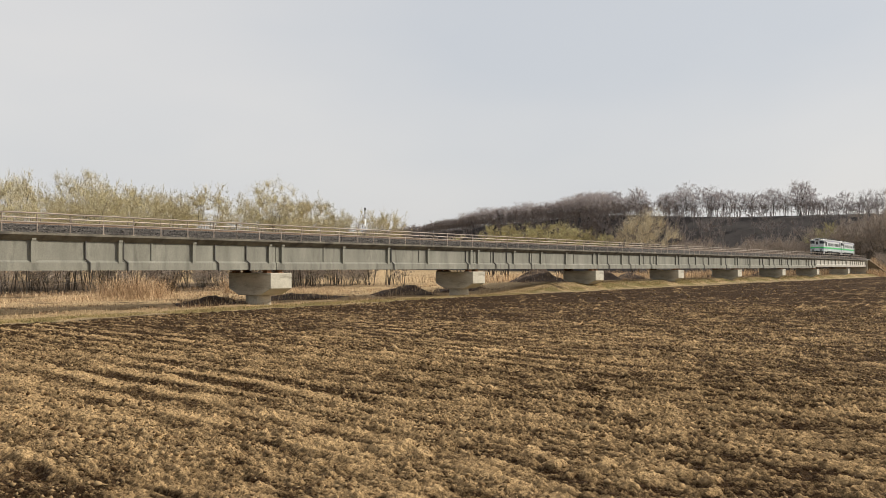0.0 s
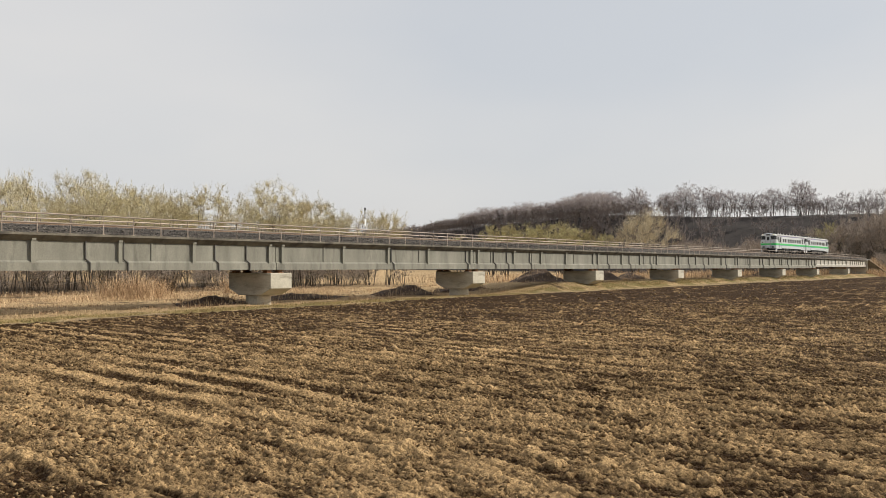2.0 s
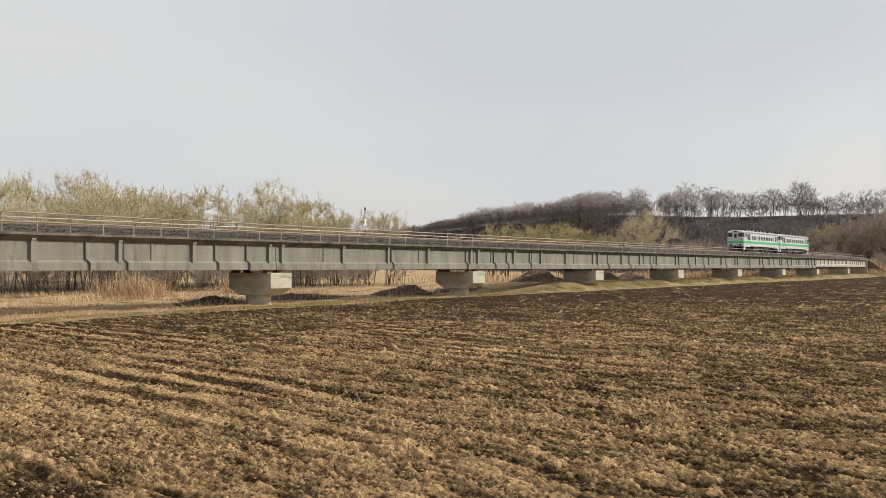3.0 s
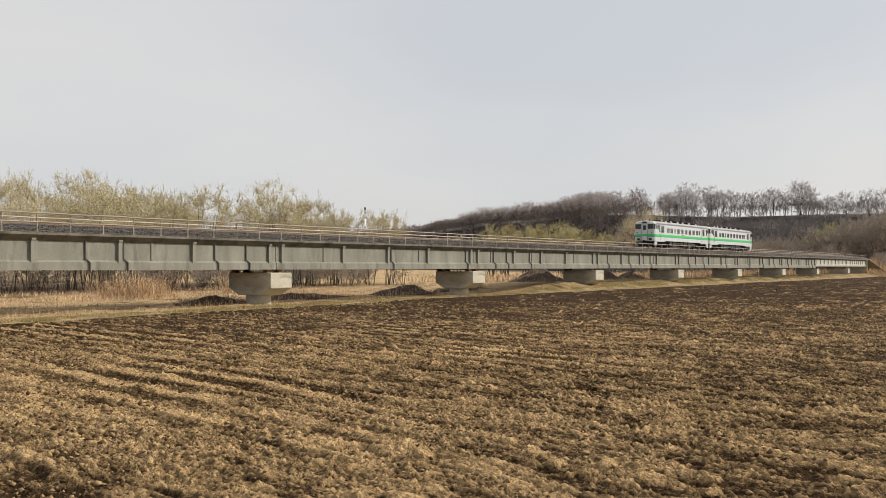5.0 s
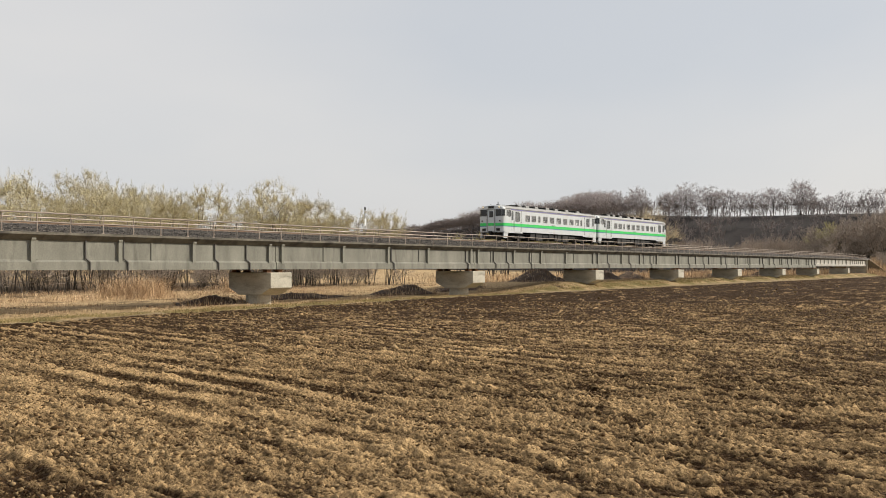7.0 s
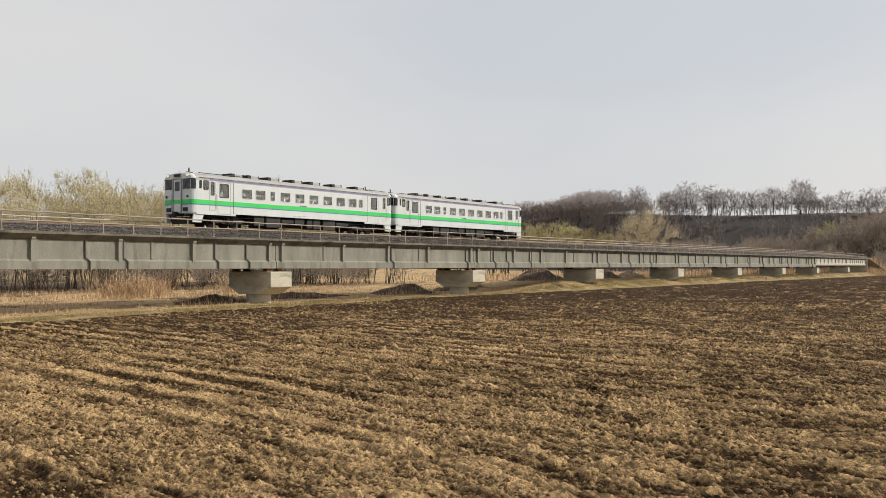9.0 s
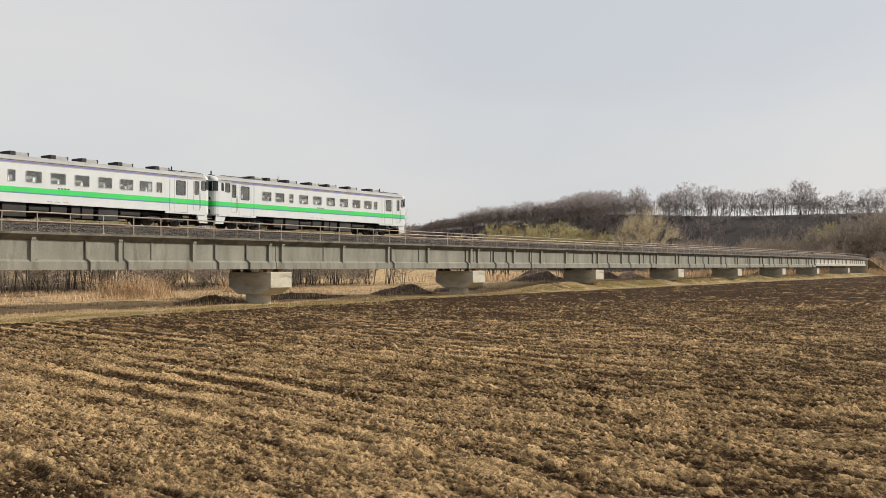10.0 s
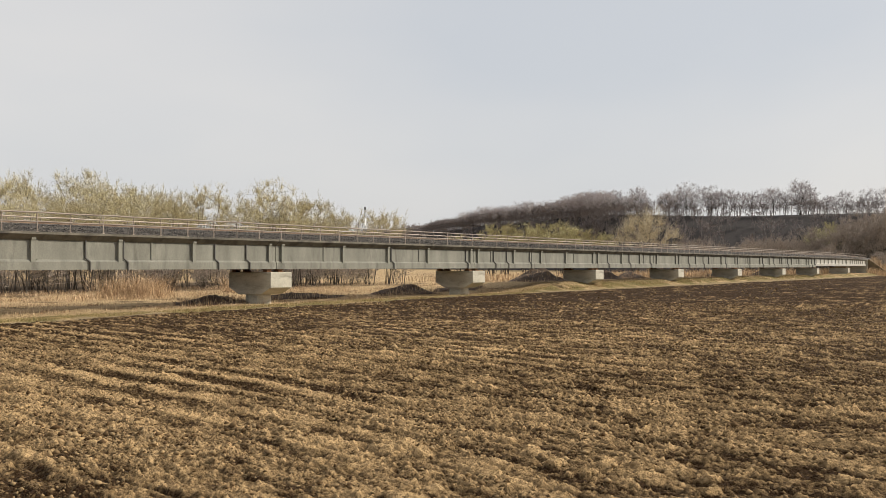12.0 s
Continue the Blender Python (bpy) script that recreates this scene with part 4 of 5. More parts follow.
    for x in (3.35, 17.75):
        build_bogie(car, x, sets)
    build_end(car, True, front_lit)
    build_end(car, False, False)
    return car


wheels_lead, wheels_trail = [], []
lead_car = build_car("ivory leading railcar with green band and lit headlights, on the bridge", True, wheels_lead)
trail_car = build_car("ivory trailing railcar with green band, coupled behind the first", False, wheels_trail)

# ---------------------------------------------------------------- vegetation
BARK = surface("grey bark", (0.10, 0.082, 0.064), (0.05, 0.04, 0.031), 3.0, 25.0, 0.95, 0, 0.5, 0.01, None, 1.0, (1, 1, 0.3))
TWIG_WILLOW = plant("willow twigs in first leaf", (0.34, 0.28, 0.18), (0.60, 0.53, 0.36), 0.25)
LEAF_WILLOW = plant("young willow leaves", (0.42, 0.38, 0.19), (0.68, 0.61, 0.36), 0.25)
TWIG_BARE = plant("bare twigs", (0.35, 0.315, 0.31), (0.58, 0.53, 0.52), 0.15)
TWIG_PALE = plant("pale bare twigs", (0.42, 0.36, 0.25), (0.64, 0.57, 0.42), 0.2)
TWIG_BUSH = plant("brown brushwood", (0.26, 0.215, 0.18), (0.46, 0.395, 0.33), 0.15)
# bare twigs again, darkened to stand for the shade among the woods
TWIG_SHADED = plant("bare twigs darkened as shade", (0.17, 0.145, 0.135), (0.33, 0.285, 0.265), 0.15)
LEAF_GREEN = plant("fresh yellow-green leaves", (0.34, 0.32, 0.155), (0.56, 0.515, 0.28), 0.2)
STRAW = plant("dry reed blades", (0.24, 0.145, 0.08), (0.80, 0.60, 0.38), 0.35)
TURF = plant("short spring grass", (0.19, 0.165, 0.06), (0.56, 0.42, 0.22), 0.5)
SOIL_DARK = surface("dark heaped soil", (0.105, 0.066, 0.042), (0.05, 0.033, 0.022), 1.2, 9.0, 0.97, 0, 0.9, 0.06, (0.17, 0.115, 0.066), 0.9)
# litter colour lowered to carry the shade cast by the twigs
WOODS_FLOOR = surface("leaf litter slope with twig shade", (0.042, 0.033, 0.030), (0.022, 0.018, 0.017), 0.08, 0.6, 0.97, 0, 0.5, 0.3, (0.07, 0.054, 0.042), 0.04)


class Sticks:
    """Gathers tapered three-sided sticks and small leaves into one mesh."""

    def __init__(self):
        self.v, self.f = [], []

    def stick(self, p, q, r0, r1, sides=3):
        d = q - p
        if d.length < 1e-5:
            return
        a = d.orthogonal().normalized()
        b = d.normalized().cross(a)
        k = len(self.v)
        for c, r in ((p, r0), (q, r1)):
            for i in range(sides):
                t = 2 * math.pi * i / sides
                self.v.append(c + (a * math.cos(t) + b * math.sin(t)) * r)
        for i in range(sides):
            j = (i + 1) % sides
            self.f.append((k + i, k + j, k + sides + j, k + sides + i))

    def twig(self, p, q, r, rnd):
        """A flat twig, broad at its foot."""
        e = (q - p).cross(Vector((rnd.gauss(0, 1), rnd.gauss(0, 1), rnd.gauss(0, 1)))).normalized() * r
        k = len(self.v)
        self.v += [p - e, p + e, q + e * 0.35, q - e * 0.35]
        self.f.append((k, k + 1, k + 2, k + 3))

    def leaf(self, p, size, rnd):
        d = Vector((rnd.gauss(0, 1), rnd.gauss(0, 1), rnd.gauss(0, 0.7))).normalized()
        e = d.orthogonal().normalized()
        k = len(self.v)
        self.v += [p, p + d * size * 0.5 + e * size * 0.28, p + d * size, p + d * size * 0.5 - e * size * 0.28]
        self.f.append((k, k + 1, k + 2, k + 3))

    def mesh(self, name, mat):
        me = bpy.data.meshes.new(name)
        me.from_pydata(self.v, [], self.f)
        me.materials.append(mat)
        return me


def bend(d, rnd, amount, up=0.0):
    return (d + Vector((rnd.gauss(0, amount), rnd.gauss(0, amount), rnd.gauss(0, amount * 0.6) + up))).normalized()


def arc(store, p, q, rise, r0, r1, segs, sides, rnd, sway=0.0):
    """A bent limb from p to q that leaves p upwards; gives back its points."""
    ctrl = p.lerp(q, 0.45) + Vector((rnd.gauss(0, sway), rnd.gauss(0, sway), rise))
    pts = []
    for i in range(segs + 1):
        t = i / segs
        pts.append(p * (1 - t) ** 2 + ctrl * 2 * t * (1 - t) + q * t * t)
    for i in range(segs):
        store.stick(pts[i], pts[i + 1], r0 + (r1 - r0) * i / segs, r0 + (r1 - r0) * (i + 1) / segs, sides)
    return pts


def inside_crown(rnd, c, lo=0.55):
    """A point in the crown's outer shell, knobbly and fuller above."""
    while True:
        d = Vector((rnd.gauss(0, 1), rnd.gauss(0, 1), rnd.gauss(0.25, 1))).normalized()
        if d.z > -0.75:
            break
    k = rnd.uniform(lo, 1.0) * (1 + 0.16 * noise.noise(d * 1.9 + Vector((c["seed"], 0, 0))))
    return Vector((d.x * c["wide"] * k, d.y * c["wide"] * k, c["mid"] + d.z * c["high"] * k))


def tree_model(name, seed, height, stems, cfg, bark, twig, leaf, label, group):
    rnd = random.Random(seed)
    wood, twigs, leaves = Sticks(), Sticks(), Sticks()
    c = dict(seed=seed * 1.7, wide=cfg["wide"] * height, high=cfg["high"] * height, mid=height * (1 - cfg["high"]))
    core = Vector((0, 0, c["mid"] - c["high"] * 0.7))
    joints = []
    for k in range(stems):
        t = 2 * math.pi * (k + rnd.random()) / stems
        out = 0.0 if stems == 1 else rnd.uniform(0.25, 0.6)
        top = Vector((math.cos(t) * out * c["wide"], math.sin(t) * out * c["wide"], height * rnd.uniform(*cfg["trunk"])))
        base = Vector((math.cos(t) * 0.03 * height * (stems > 1), math.sin(t) * 0.03 * height * (stems > 1), -0.25))
        r = height * cfg["girth"] * (1 if stems == 1 else 0.7)
        pts = arc(wood, base, top, 0.06 * height, r, r * 0.3, 5, 6, rnd, 0.02 * height)
        for q in range(cfg["limbs"] // stems):
            f = rnd.uniform(cfg["bare"], 1.0)
            i = min(int(f * 5), 4)
            a = pts[i].lerp(pts[i + 1], f * 5 - i)
            b = inside_crown(rnd, c, 0.45)
            if b.z < a.z + 0.02 * height:
                b.z = a.z + rnd.uniform(0.05, 0.2) * height
            lp = arc(wood, a, b, (b - a).length * 0.14, r * 0.42, r * 0.10, 4, 4, rnd, 0.015 * height)
            joints += [(p, r * 0.2) for p in lp[1:]]
    tips = []
    for _ in range(cfg["branches"]):
        b = inside_crown(rnd, c, 0.5)
        near = sorted(joints, key=lambda j: (j[0] - b).length + (0.6 * height if j[0].z > b.z + 0.05 * height else 0))[:2]
        a, r = rnd.choice(near)
        tips.append(arc(twigs, a, b, (b - a).length * 0.10, max(cfg["thin"] * 1.6, r * 0.45), cfg["thin"], 2, 3, rnd, 0.01 * height))
    for _ in range(cfg["twigs"]):
        pts = rnd.choice(tips)
        i = rnd.randrange(2)
        a = pts[i].lerp(pts[i + 1], rnd.uniform(0.0, 1.0))
        d = ((a - core).normalized() + Vector((rnd.gauss(0, 0.5), rnd.gauss(0, 0.5), rnd.gauss(0.25, 0.4)))).normalized()
        b = a + d * height * rnd.uniform(*cfg["reach"])
        twigs.twig(a, b, cfg["thin"], rnd)
        for _ in range(cfg["leaves"]):
            leaves.leaf(a.lerp(b, rnd.uniform(0.1, 1)), rnd.uniform(*cfg["leaf"]), rnd)
    root = empty(name, Matrix(), label, "tree" if name != "bush" else "bush", group)
    for nm, st, mt in (("trunk", wood, bark), ("crown", twigs, twig), ("foliage", leaves, leaf)):
        if st.f:
            new(nm, st.mesh(nm, mt)).parent = root
    return root


WILLOW = dict(wide=0.33, high=0.43, trunk=(0.5, 0.86), girth=0.0062, bare=0.3, limbs=20, branches=190, twigs=2600, thin=0.009, reach=(0.03, 0.08), leaves=3, leaf=(0.05, 0.11))
OAK = dict(wide=0.47, high=0.46, trunk=(0.50, 0.82), girth=0.012, bare=0.22, limbs=24, branches=300, twigs=3400, thin=0.015, reach=(0.03, 0.075), leaves=0, leaf=(0.1, 0.1))
GREEN = dict(wide=0.42, high=0.44, trunk=(0.4, 0.7), girth=0.012, bare=0.2, limbs=16, branches=140, twigs=2200, thin=0.014, reach=(0.03, 0.08), leaves=4, leaf=(0.10, 0.22))
PALE = dict(wide=0.44, high=0.47, trunk=(0.3, 0.6), girth=0.010, bare=0.15, limbs=26, branches=200, twigs=2000, thin=0.02, reach=(0.06, 0.13), leaves=0, leaf=(0.1, 0.1))
BUSH = dict(wide=0.48, high=0.48, trunk=(0.3, 0.6), girth=0.010, bare=0.1, limbs=16, branches=130, twigs=1700, thin=0.018, reach=(0.04, 0.10), leaves=0, leaf=(0.1, 0.1))


def scatter(models, spots, rnd):
    """Put copies of the models at x, y, z, size; the models themselves take the last places."""
    kept = {}
    for k, (x, y, z, size) in enumerate(spots):
        i = k % len(models)
        root, tall = models[i]
        m = Matrix.Translation((x, y, z)) @ pose(0, 0, 0, 0, 0, rnd.uniform(0, 360)) @ Matrix.Scale(size / tall, 4)
        if k < len(spots) - len(models):
            copy_thing(root, m)
        else:
            kept[i] = m
    for i, m in kept.items():
        models[i][0].matrix_basis = m


rng = random.Random(21)

# willows in a row beyond the bridge
willows = [(tree_model("willow_tree", 100 + k, 12.0, 4 + k % 3, WILLOW, BARK, TWIG_WILLOW, LEAF_WILLOW, "slender willow in pale first leaf behind the bridge", "willows beyond the bridge"), 12.0) for k in range(5)]
spots = []
u = 16.0
while u < 113:
    for row in (0, 1, 2):
        if rng.random() < (0.96, 0.7, 0.6)[row]:
            spots.append((u + rng.uniform(-1.6, 1.6), 86 + row * 6.5 + rng.uniform(-2.5, 2.5), 0, rng.uniform(10.6, 13.8) * (0.8 if rng.random() < 0.25 else 1) * (1 - 0.12 * max(0.0, (u - 84) / 23))))
    u += rng.uniform(2.2, 3.6)
scatter(willows, spots, rng)

# rounded trees and bushes on the flat before the hill
greens = [(tree_model("green_tree", 200 + k, 12.0, 4, GREEN, BARK, TWIG_WILLOW, LEAF_GREEN, "round-crowned tree in fresh yellow-green leaf", "green trees on the flat"), 12.0) for k in range(3)]
scatter(greens, [(216, 132, 0, 14), (222, 131, 0, 14.5), (232, 131, 0, 15), (229, 124, 0, 14.5), (231, 120, 0, 15), (227, 116, 0, 14.5), (235, 113, 0, 13), (240, 111, 0, 12), (246, 114, 0, 11),
                 (276, 182, 0, 14), (281, 190, 0, 13), (288, 175, 0, 13), (281, 168, 0, 13), (266, 170, 0, 12), (297, 197, 0, 13), (362, 79, 1, 18), (368, 85, 2, 15), (258, 160, 0, 12), (250, 148, 0, 11)], rng)
pales = [(tree_model("pale_tree", 300, 16.0, 6, PALE, BARK, TWIG_PALE, LEAF_WILLOW, "pale broad bare willow with fanning branches", "pale trees"), 16.0)]
scatter(pales, [(248, 101, 0, 19.0), (245, 104, 0, 17.0)], rng)
bushes = [(tree_model("bush", 400 + k, 10.0, 4, BUSH, BARK, TWIG_BUSH, LEAF_WILLOW, "tangled grey-brown leafless bush", "brown bushes at the hill's foot"), 10.0) for k in range(3)]
spots = []
for _ in range(80):
    a = rng.random()
    x, y = 322 + 66 * a + rng.uniform(-8, 8), 112 - 50 * a + rng.uniform(-9, 12)
    spots.append((x, y, 0, rng.uniform(7, 14) if a < 0.62 else rng.uniform(11, 20)))
for _ in range(30):
    spots.append((rng.uniform(300, 370), rng.uniform(6, 62) if rng.random() < 0.55 else rng.uniform(60, 84), 0, rng.uniform(4, 10)))
spots = [q for q in spots if (q[1] < 50 - 7 or q[1] > 50 + (max(0, q[0] - 190)) ** 2 / 1600 + 7) or q[0] > 330]
for _ in range(170):
    spots.append((rng.uniform(16, 112), rng.uniform(80, 104), 0, rng.uniform(2.2, 5.2)))
for _ in range(26):
    a, d = radians(rng.uniform(9.2, 11.9)), rng.uniform(345, 400)
    spots.append((d * math.cos(a), d * math.sin(a), 0, rng.uniform(15, 23) * (1.12 - (math.degrees(a) - 9.2) * 0.1)))
for _ in range(36):
    o = rng.uniform(4.2, 10.0)
    q = track(rng.uniform(278, 330), -o)
    spots.append((q.x, q.y, max(0.0, 4.36 * (1 - (o - 3) / 6)) - 0.3, rng.uniform(2.2, 4.5)))
rng.shuffle(spots)
scatter(bushes, spots, rng)

# the wooded hill: slope, woods on it, and the trees that stand out on its crest
RIDGE = [(894, 729, 36), (838, 635, 34), (676, 430, 36), (627, 357, 36), (563, 282, 35), (445, 200, 28.5), (424, 159, 26), (429, 135, 26), (438, 113, 25.5), (442, 99, 24), (432, 85, 24), (424, 54, 23), (424, 0, 20), (420, -90, 18), (400, -200, 12)]
BACK_RIDGE = [(364, 1070, 40), (454, 935, 42), (509, 851, 41), (632, 758, 41), (731, 702, 41), (856, 698, 43), (955, 638, 42)]


def along(points, n):
    """n even points along a bent line."""
    pts = [Vector(p) for p in points]
    dist = [0.0]
    for a, b in zip(pts, pts[1:]):
        dist.append(dist[-1] + (b - a).length)
    res = []
    for i in range(n):
        d = dist[-1] * i / (n - 1)
        k = max(j for j in range(len(dist)) if dist[j] <= d + 1e-6)
        k = min(k, len(pts) - 2)
        res.append(pts[k].lerp(pts[k + 1], (d - dist[k]) / (dist[k + 1] - dist[k])))
    return res


def hill(name, points, n, run, label):
    crest = along(points, n)
    for _ in range(2):
        crest = [crest[0]] + [(a + b * 2 + c) / 4 for a, b, c in zip(crest, crest[1:], crest[2:])] + [crest[-1]]
    rings = []
    for i, c in enumerate(crest):
        away = Vector((c.x, c.y, 0)).normalized()
        ring = []
        for s, h in ((-run, -1.0), (-0.8 * run, 0.10 * c.z), (-0.55 * run, 0.42 * c.z), (-0.32 * run, 0.74 * c.z), (-0.12 * run, 0.96 * c.z), (0, c.z), (0.25 * run, 0.98 * c.z), (0.9 * run, 0.8 * c.z), (1.6 * run, -1.0)):
            w = 2.0 * noise.noise((c.x * 0.02 + s * 0.03, c.y * 0.02, 1.7)) if -run < s < 1.6 * run else 0
            q = c + away * s
            ring.append(Vector((q.x, q.y, h + w)))
        rings.append(ring)
    bm = bmesh.new()
    loft(bm, rings, caps=False, closed=False)
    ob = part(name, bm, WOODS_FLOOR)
    tagged(ob, label, "hill", kind="structure")
    return rings


def on_slope(rings, f, s):
    """A point on the hill: f from 0 to 1 along it, s from the foot (0) to behind the crest (7)."""
    a = f * (len(rings) - 1)
    i, j = min(int(a), len(rings) - 2), min(int(s), 7)
    p = rings[i][j].lerp(rings[i][j + 1], s - j)
    q = rings[i + 1][j].lerp(rings[i + 1][j + 1], s - j)
    return p.lerp(q, a - i)


def rough_tree(st, rnd, p, h):
    """A small bare round-crowned tree for dense far woods."""
    top = p + Vector((rnd.gauss(0, 0.04) * h, rnd.gauss(0, 0.04) * h, h * 0.7))
    st.stick(p - Vector((0, 0, 0.5)), top, h * 0.016, h * 0.005)
    mid = p + Vector((0, 0, h * 0.54))
    for k in range(8):
        d = Vector((rnd.gauss(0, 1), rnd.gauss(0, 1), rnd.gauss(0.6, 0.8))).normalized()
        a = p.lerp(top, rnd.uniform(0.25, 0.95))
        b = mid + Vector((d.x * 0.33, d.y * 0.33, d.z * 0.36)) * h * rnd.uniform(0.6, 0.9)
        st.stick(a, b, h * 0.006, h * 0.003)
        for _ in range(12):
            c = a.lerp(b, rnd.uniform(0.35, 1.0))
            st.twig(c, c + bend(d, rnd, 0.5, 0.3) * h * rnd.uniform(0.07, 0.18), h * 0.0062, rnd)


hill_rings = hill("hill_slope", RIDGE, 60, 75.0, "long low hill covered with leafless brown woods")
back_rings = hill("far_hill", BACK_RIDGE, 40, 120.0, "distant low wooded hill in haze")
rw = random.Random(33)
st = Sticks()
for _ in range(1050):
    p = on_slope(hill_rings, rw.random(), rw.uniform(0.6, 4.6))
    rough_tree(st, rw, p, rw.uniform(6, 11))
for _ in range(360):
    p = on_slope(hill_rings, rw.uniform(0.0, 0.36), rw.uniform(4.2, 6.2))
    rough_tree(st, rw, p, rw.uniform(8, 14))
for _ in range(300):
    p = on_slope(hill_rings, rw.uniform(0.0, 0.40), rw.uniform(4.0, 5.4))
    rough_tree(st, rw, p, rw.uniform(5, 10))
for _ in range(420):
    p = on_slope(hill_rings, rw.uniform(0.36, 0.85), rw.uniform(4.2, 6.0))
    rough_tree(st, rw, p, rw.uniform(3.5, 8.5))
for _ in range(650):
    p = on_slope(hill_rings, rw.uniform(0.36, 0.85), rw.uniform(1.2, 4.8))
    rough_tree(st, rw, p, rw.uniform(5, 9))
for _ in range(420):
    p = on_slope(hill_rings, rw.uniform(0.22, 0.56), rw.uniform(4.4, 6.0))
    rough_tree(st, rw, p, rw.uniform(9, 14))
tagged(new("hill_woods", st.mesh("hill_woods", TWIG_SHADED)), "dense leafless brown woods on the hillside", "woods", kind="stuff")
st = Sticks()
for _ in range(480):
    p = on_slope(back_rings, rw.random(), rw.uniform(2.5, 6.0))
    rough_tree(st, rw, p, rw.uniform(9, 14))
tagged(new("far_woods", st.mesh("far_woods", TWIG_BARE)), "distant leafless woods along the skyline", "woods", kind="stuff")
oaks = [(tree_model("bare_tree", 500 + k, 15.0, (1, 3, 2, 4, 3, 2)[k], OAK, BARK, TWIG_BARE, LEAF_WILLOW, "tall leafless broad-crowned tree on the hill crest", "trees on the crest"), 15.0) for k in range(6)]
spots = []
for i in range(190):
    f = 0.30 + 0.54 * i / 189 + rw.uniform(-0.006, 0.006)
    p = on_slope(hill_rings, f, rw.uniform(4.6, 6.4))
    bearing = math.degrees(math.atan2(p.y, p.x))
    grown = 1.0 if bearing > 25.5 else 0.84 if bearing < 11.0 else 0.74 if bearing < 13.4 else 0.88 if bearing > 20.5 else 1.0
    spots.append((p.x, p.y, p.z - 0.2, rw.uniform(11.0, 17.0) * grown * (1 + 0.12 * noise.noise((p.x * 0.05, p.y * 0.05, 2.2)))))
scatter(oaks, spots, rw)


# ---------------------------------------------------------------- heaps, reeds and grass
def heap(x, y, rx, ry, h, seed):
    bm = bmesh.new()
    rings = []
    n = 30
    for k in range(9):
        f = 1 - k / 8
        ring = []
        for i in range(n):
            t = 2 * math.pi * i / n
            w = 1 + 0.45 * noise.noise((math.cos(t) * 1.4 + seed, math.sin(t) * 1.4, 0.4))
            px, py = rx * f * w * math.cos(t), ry * f * w * math.sin(t)
            z = h * 0.85 * (math.cos(f * math.pi) * 0.5 + 0.5) * (1 + 0.5 * noise.noise((px * 0.7, py * 0.7, seed))) + 0.16 * noise.noise((px * 1.6, py * 1.6, seed + 5)) + 0.07 * noise.noise((px * 4.5, py * 4.5, seed + 9))
            ring.append((px, py, z if k else -0.35))
        rings.append(ring)
    loft(bm, rings)
    ob = part("earth_mound", bm, SOIL_DARK)
    ob.matrix_basis = pose(x, y, float(berm(x, y)) * 0.8)
    tagged(ob, "dark brown mound of weedy soil beside the piers", "earth mound", "earth mounds")
    heaps.append((x, y, rx, ry, h))


heaps = []
heap(46.0, 50.6, 3.4, 2.2, 0.6, 1)
heap(57.5, 53.5, 6.5, 1.8, 0.45, 2)
heap(72.0, 53.2, 3.8, 2.6, 0.95, 3)
heap(83.5, 54.6, 5.5, 2.0, 0.6, 4)
heap(100.5, 55.2, 6.8, 3.4, 1.75, 5)
heap(119.5, 55.5, 5.0, 3.0, 1.5, 6)
heap(130.5, 56.0, 4.4, 2.5, 1.2, 7)
heap(165.0, 55.0, 5.5, 3.4, 0.9, 8)
heap(190.0, 53.6, 6.5, 3.4, 1.3, 9)


def blades(count, place, tall, wide, lean, seed):
    rnd = random.Random(seed)
    v, f = [], []
    for _ in range(count):
        x, y, z, k = place(rnd)
        if z == 0.0:
            z = float(berm(x, y))
        h = rnd.uniform(*tall) * k
        t = rnd.uniform(0, 2 * math.pi)
        w = rnd.uniform(*wide)
        a = rnd.gauss(0, lean)
        b = rnd.gauss(0, lean)
        i = len(v)
        c, s = math.cos(t) * w, math.sin(t) * w
        v += [(x - c, y - s, z - 0.08), (x + c, y + s, z - 0.08), (x + a * h * 0.4 + c * 0.7, y + b * h * 0.4 + s * 0.7, z + h * 0.6), (x + a * h * 0.4 - c * 0.7, y + b * h * 0.4 - s * 0.7, z + h * 0.6), (x + a * h, y + b * h, z + h * 0.95)]
        f += [(i, i + 1, i + 2, i + 3), (i + 3, i + 2, i + 4)]
    me = bpy.data.meshes.new("blades")
    me.from_pydata(v, [], f)
    return me


def reed_place(rnd):
    while True:
        u = 22 + 135 * rnd.random() ** 1.5
        y = rnd.uniform(61, 92)
        n1 = noise.noise((u * 0.12, y * 0.2, 3.3))
        if n1 + rnd.uniform(-0.2, 0.3) > 0.05:
            return u, y, 0.0, 0.3 + 1.0 * max(0, n1)


def clump_place(rnd):
    cx, cy = ((52.3, 66.5), (50.5, 67.5), (54.0, 67.0), (52.0, 66.0), (38.0, 70.0), (68.0, 72.0))[rnd.randrange(6)]
    return rnd.gauss(cx, 0.9), rnd.gauss(cy, 0.8), 0.0, 1.0


def verge_place(rnd):
    while True:
        u = 20 + 190 * rnd.random() ** 1.7
        y = float(field_edge(np.array(u))) + 1.2 + abs(rnd.gauss(0, 1.3))
        if noise.noise((u * 0.25, y * 0.5, 8.1)) + rnd.uniform(-0.2, 0.4) > 0:
            return u, y, 0.0, 1.0


def under_place(rnd):
    while True:
        u = 22 + 230 * rnd.random() ** 1.5
        y = rnd.uniform(47, 60)
        if noise.noise((u * 0.15, y * 0.3, 5.1)) + rnd.uniform(-0.3, 0.3) > 0.02:
            return u, y, 0.0, 1.0


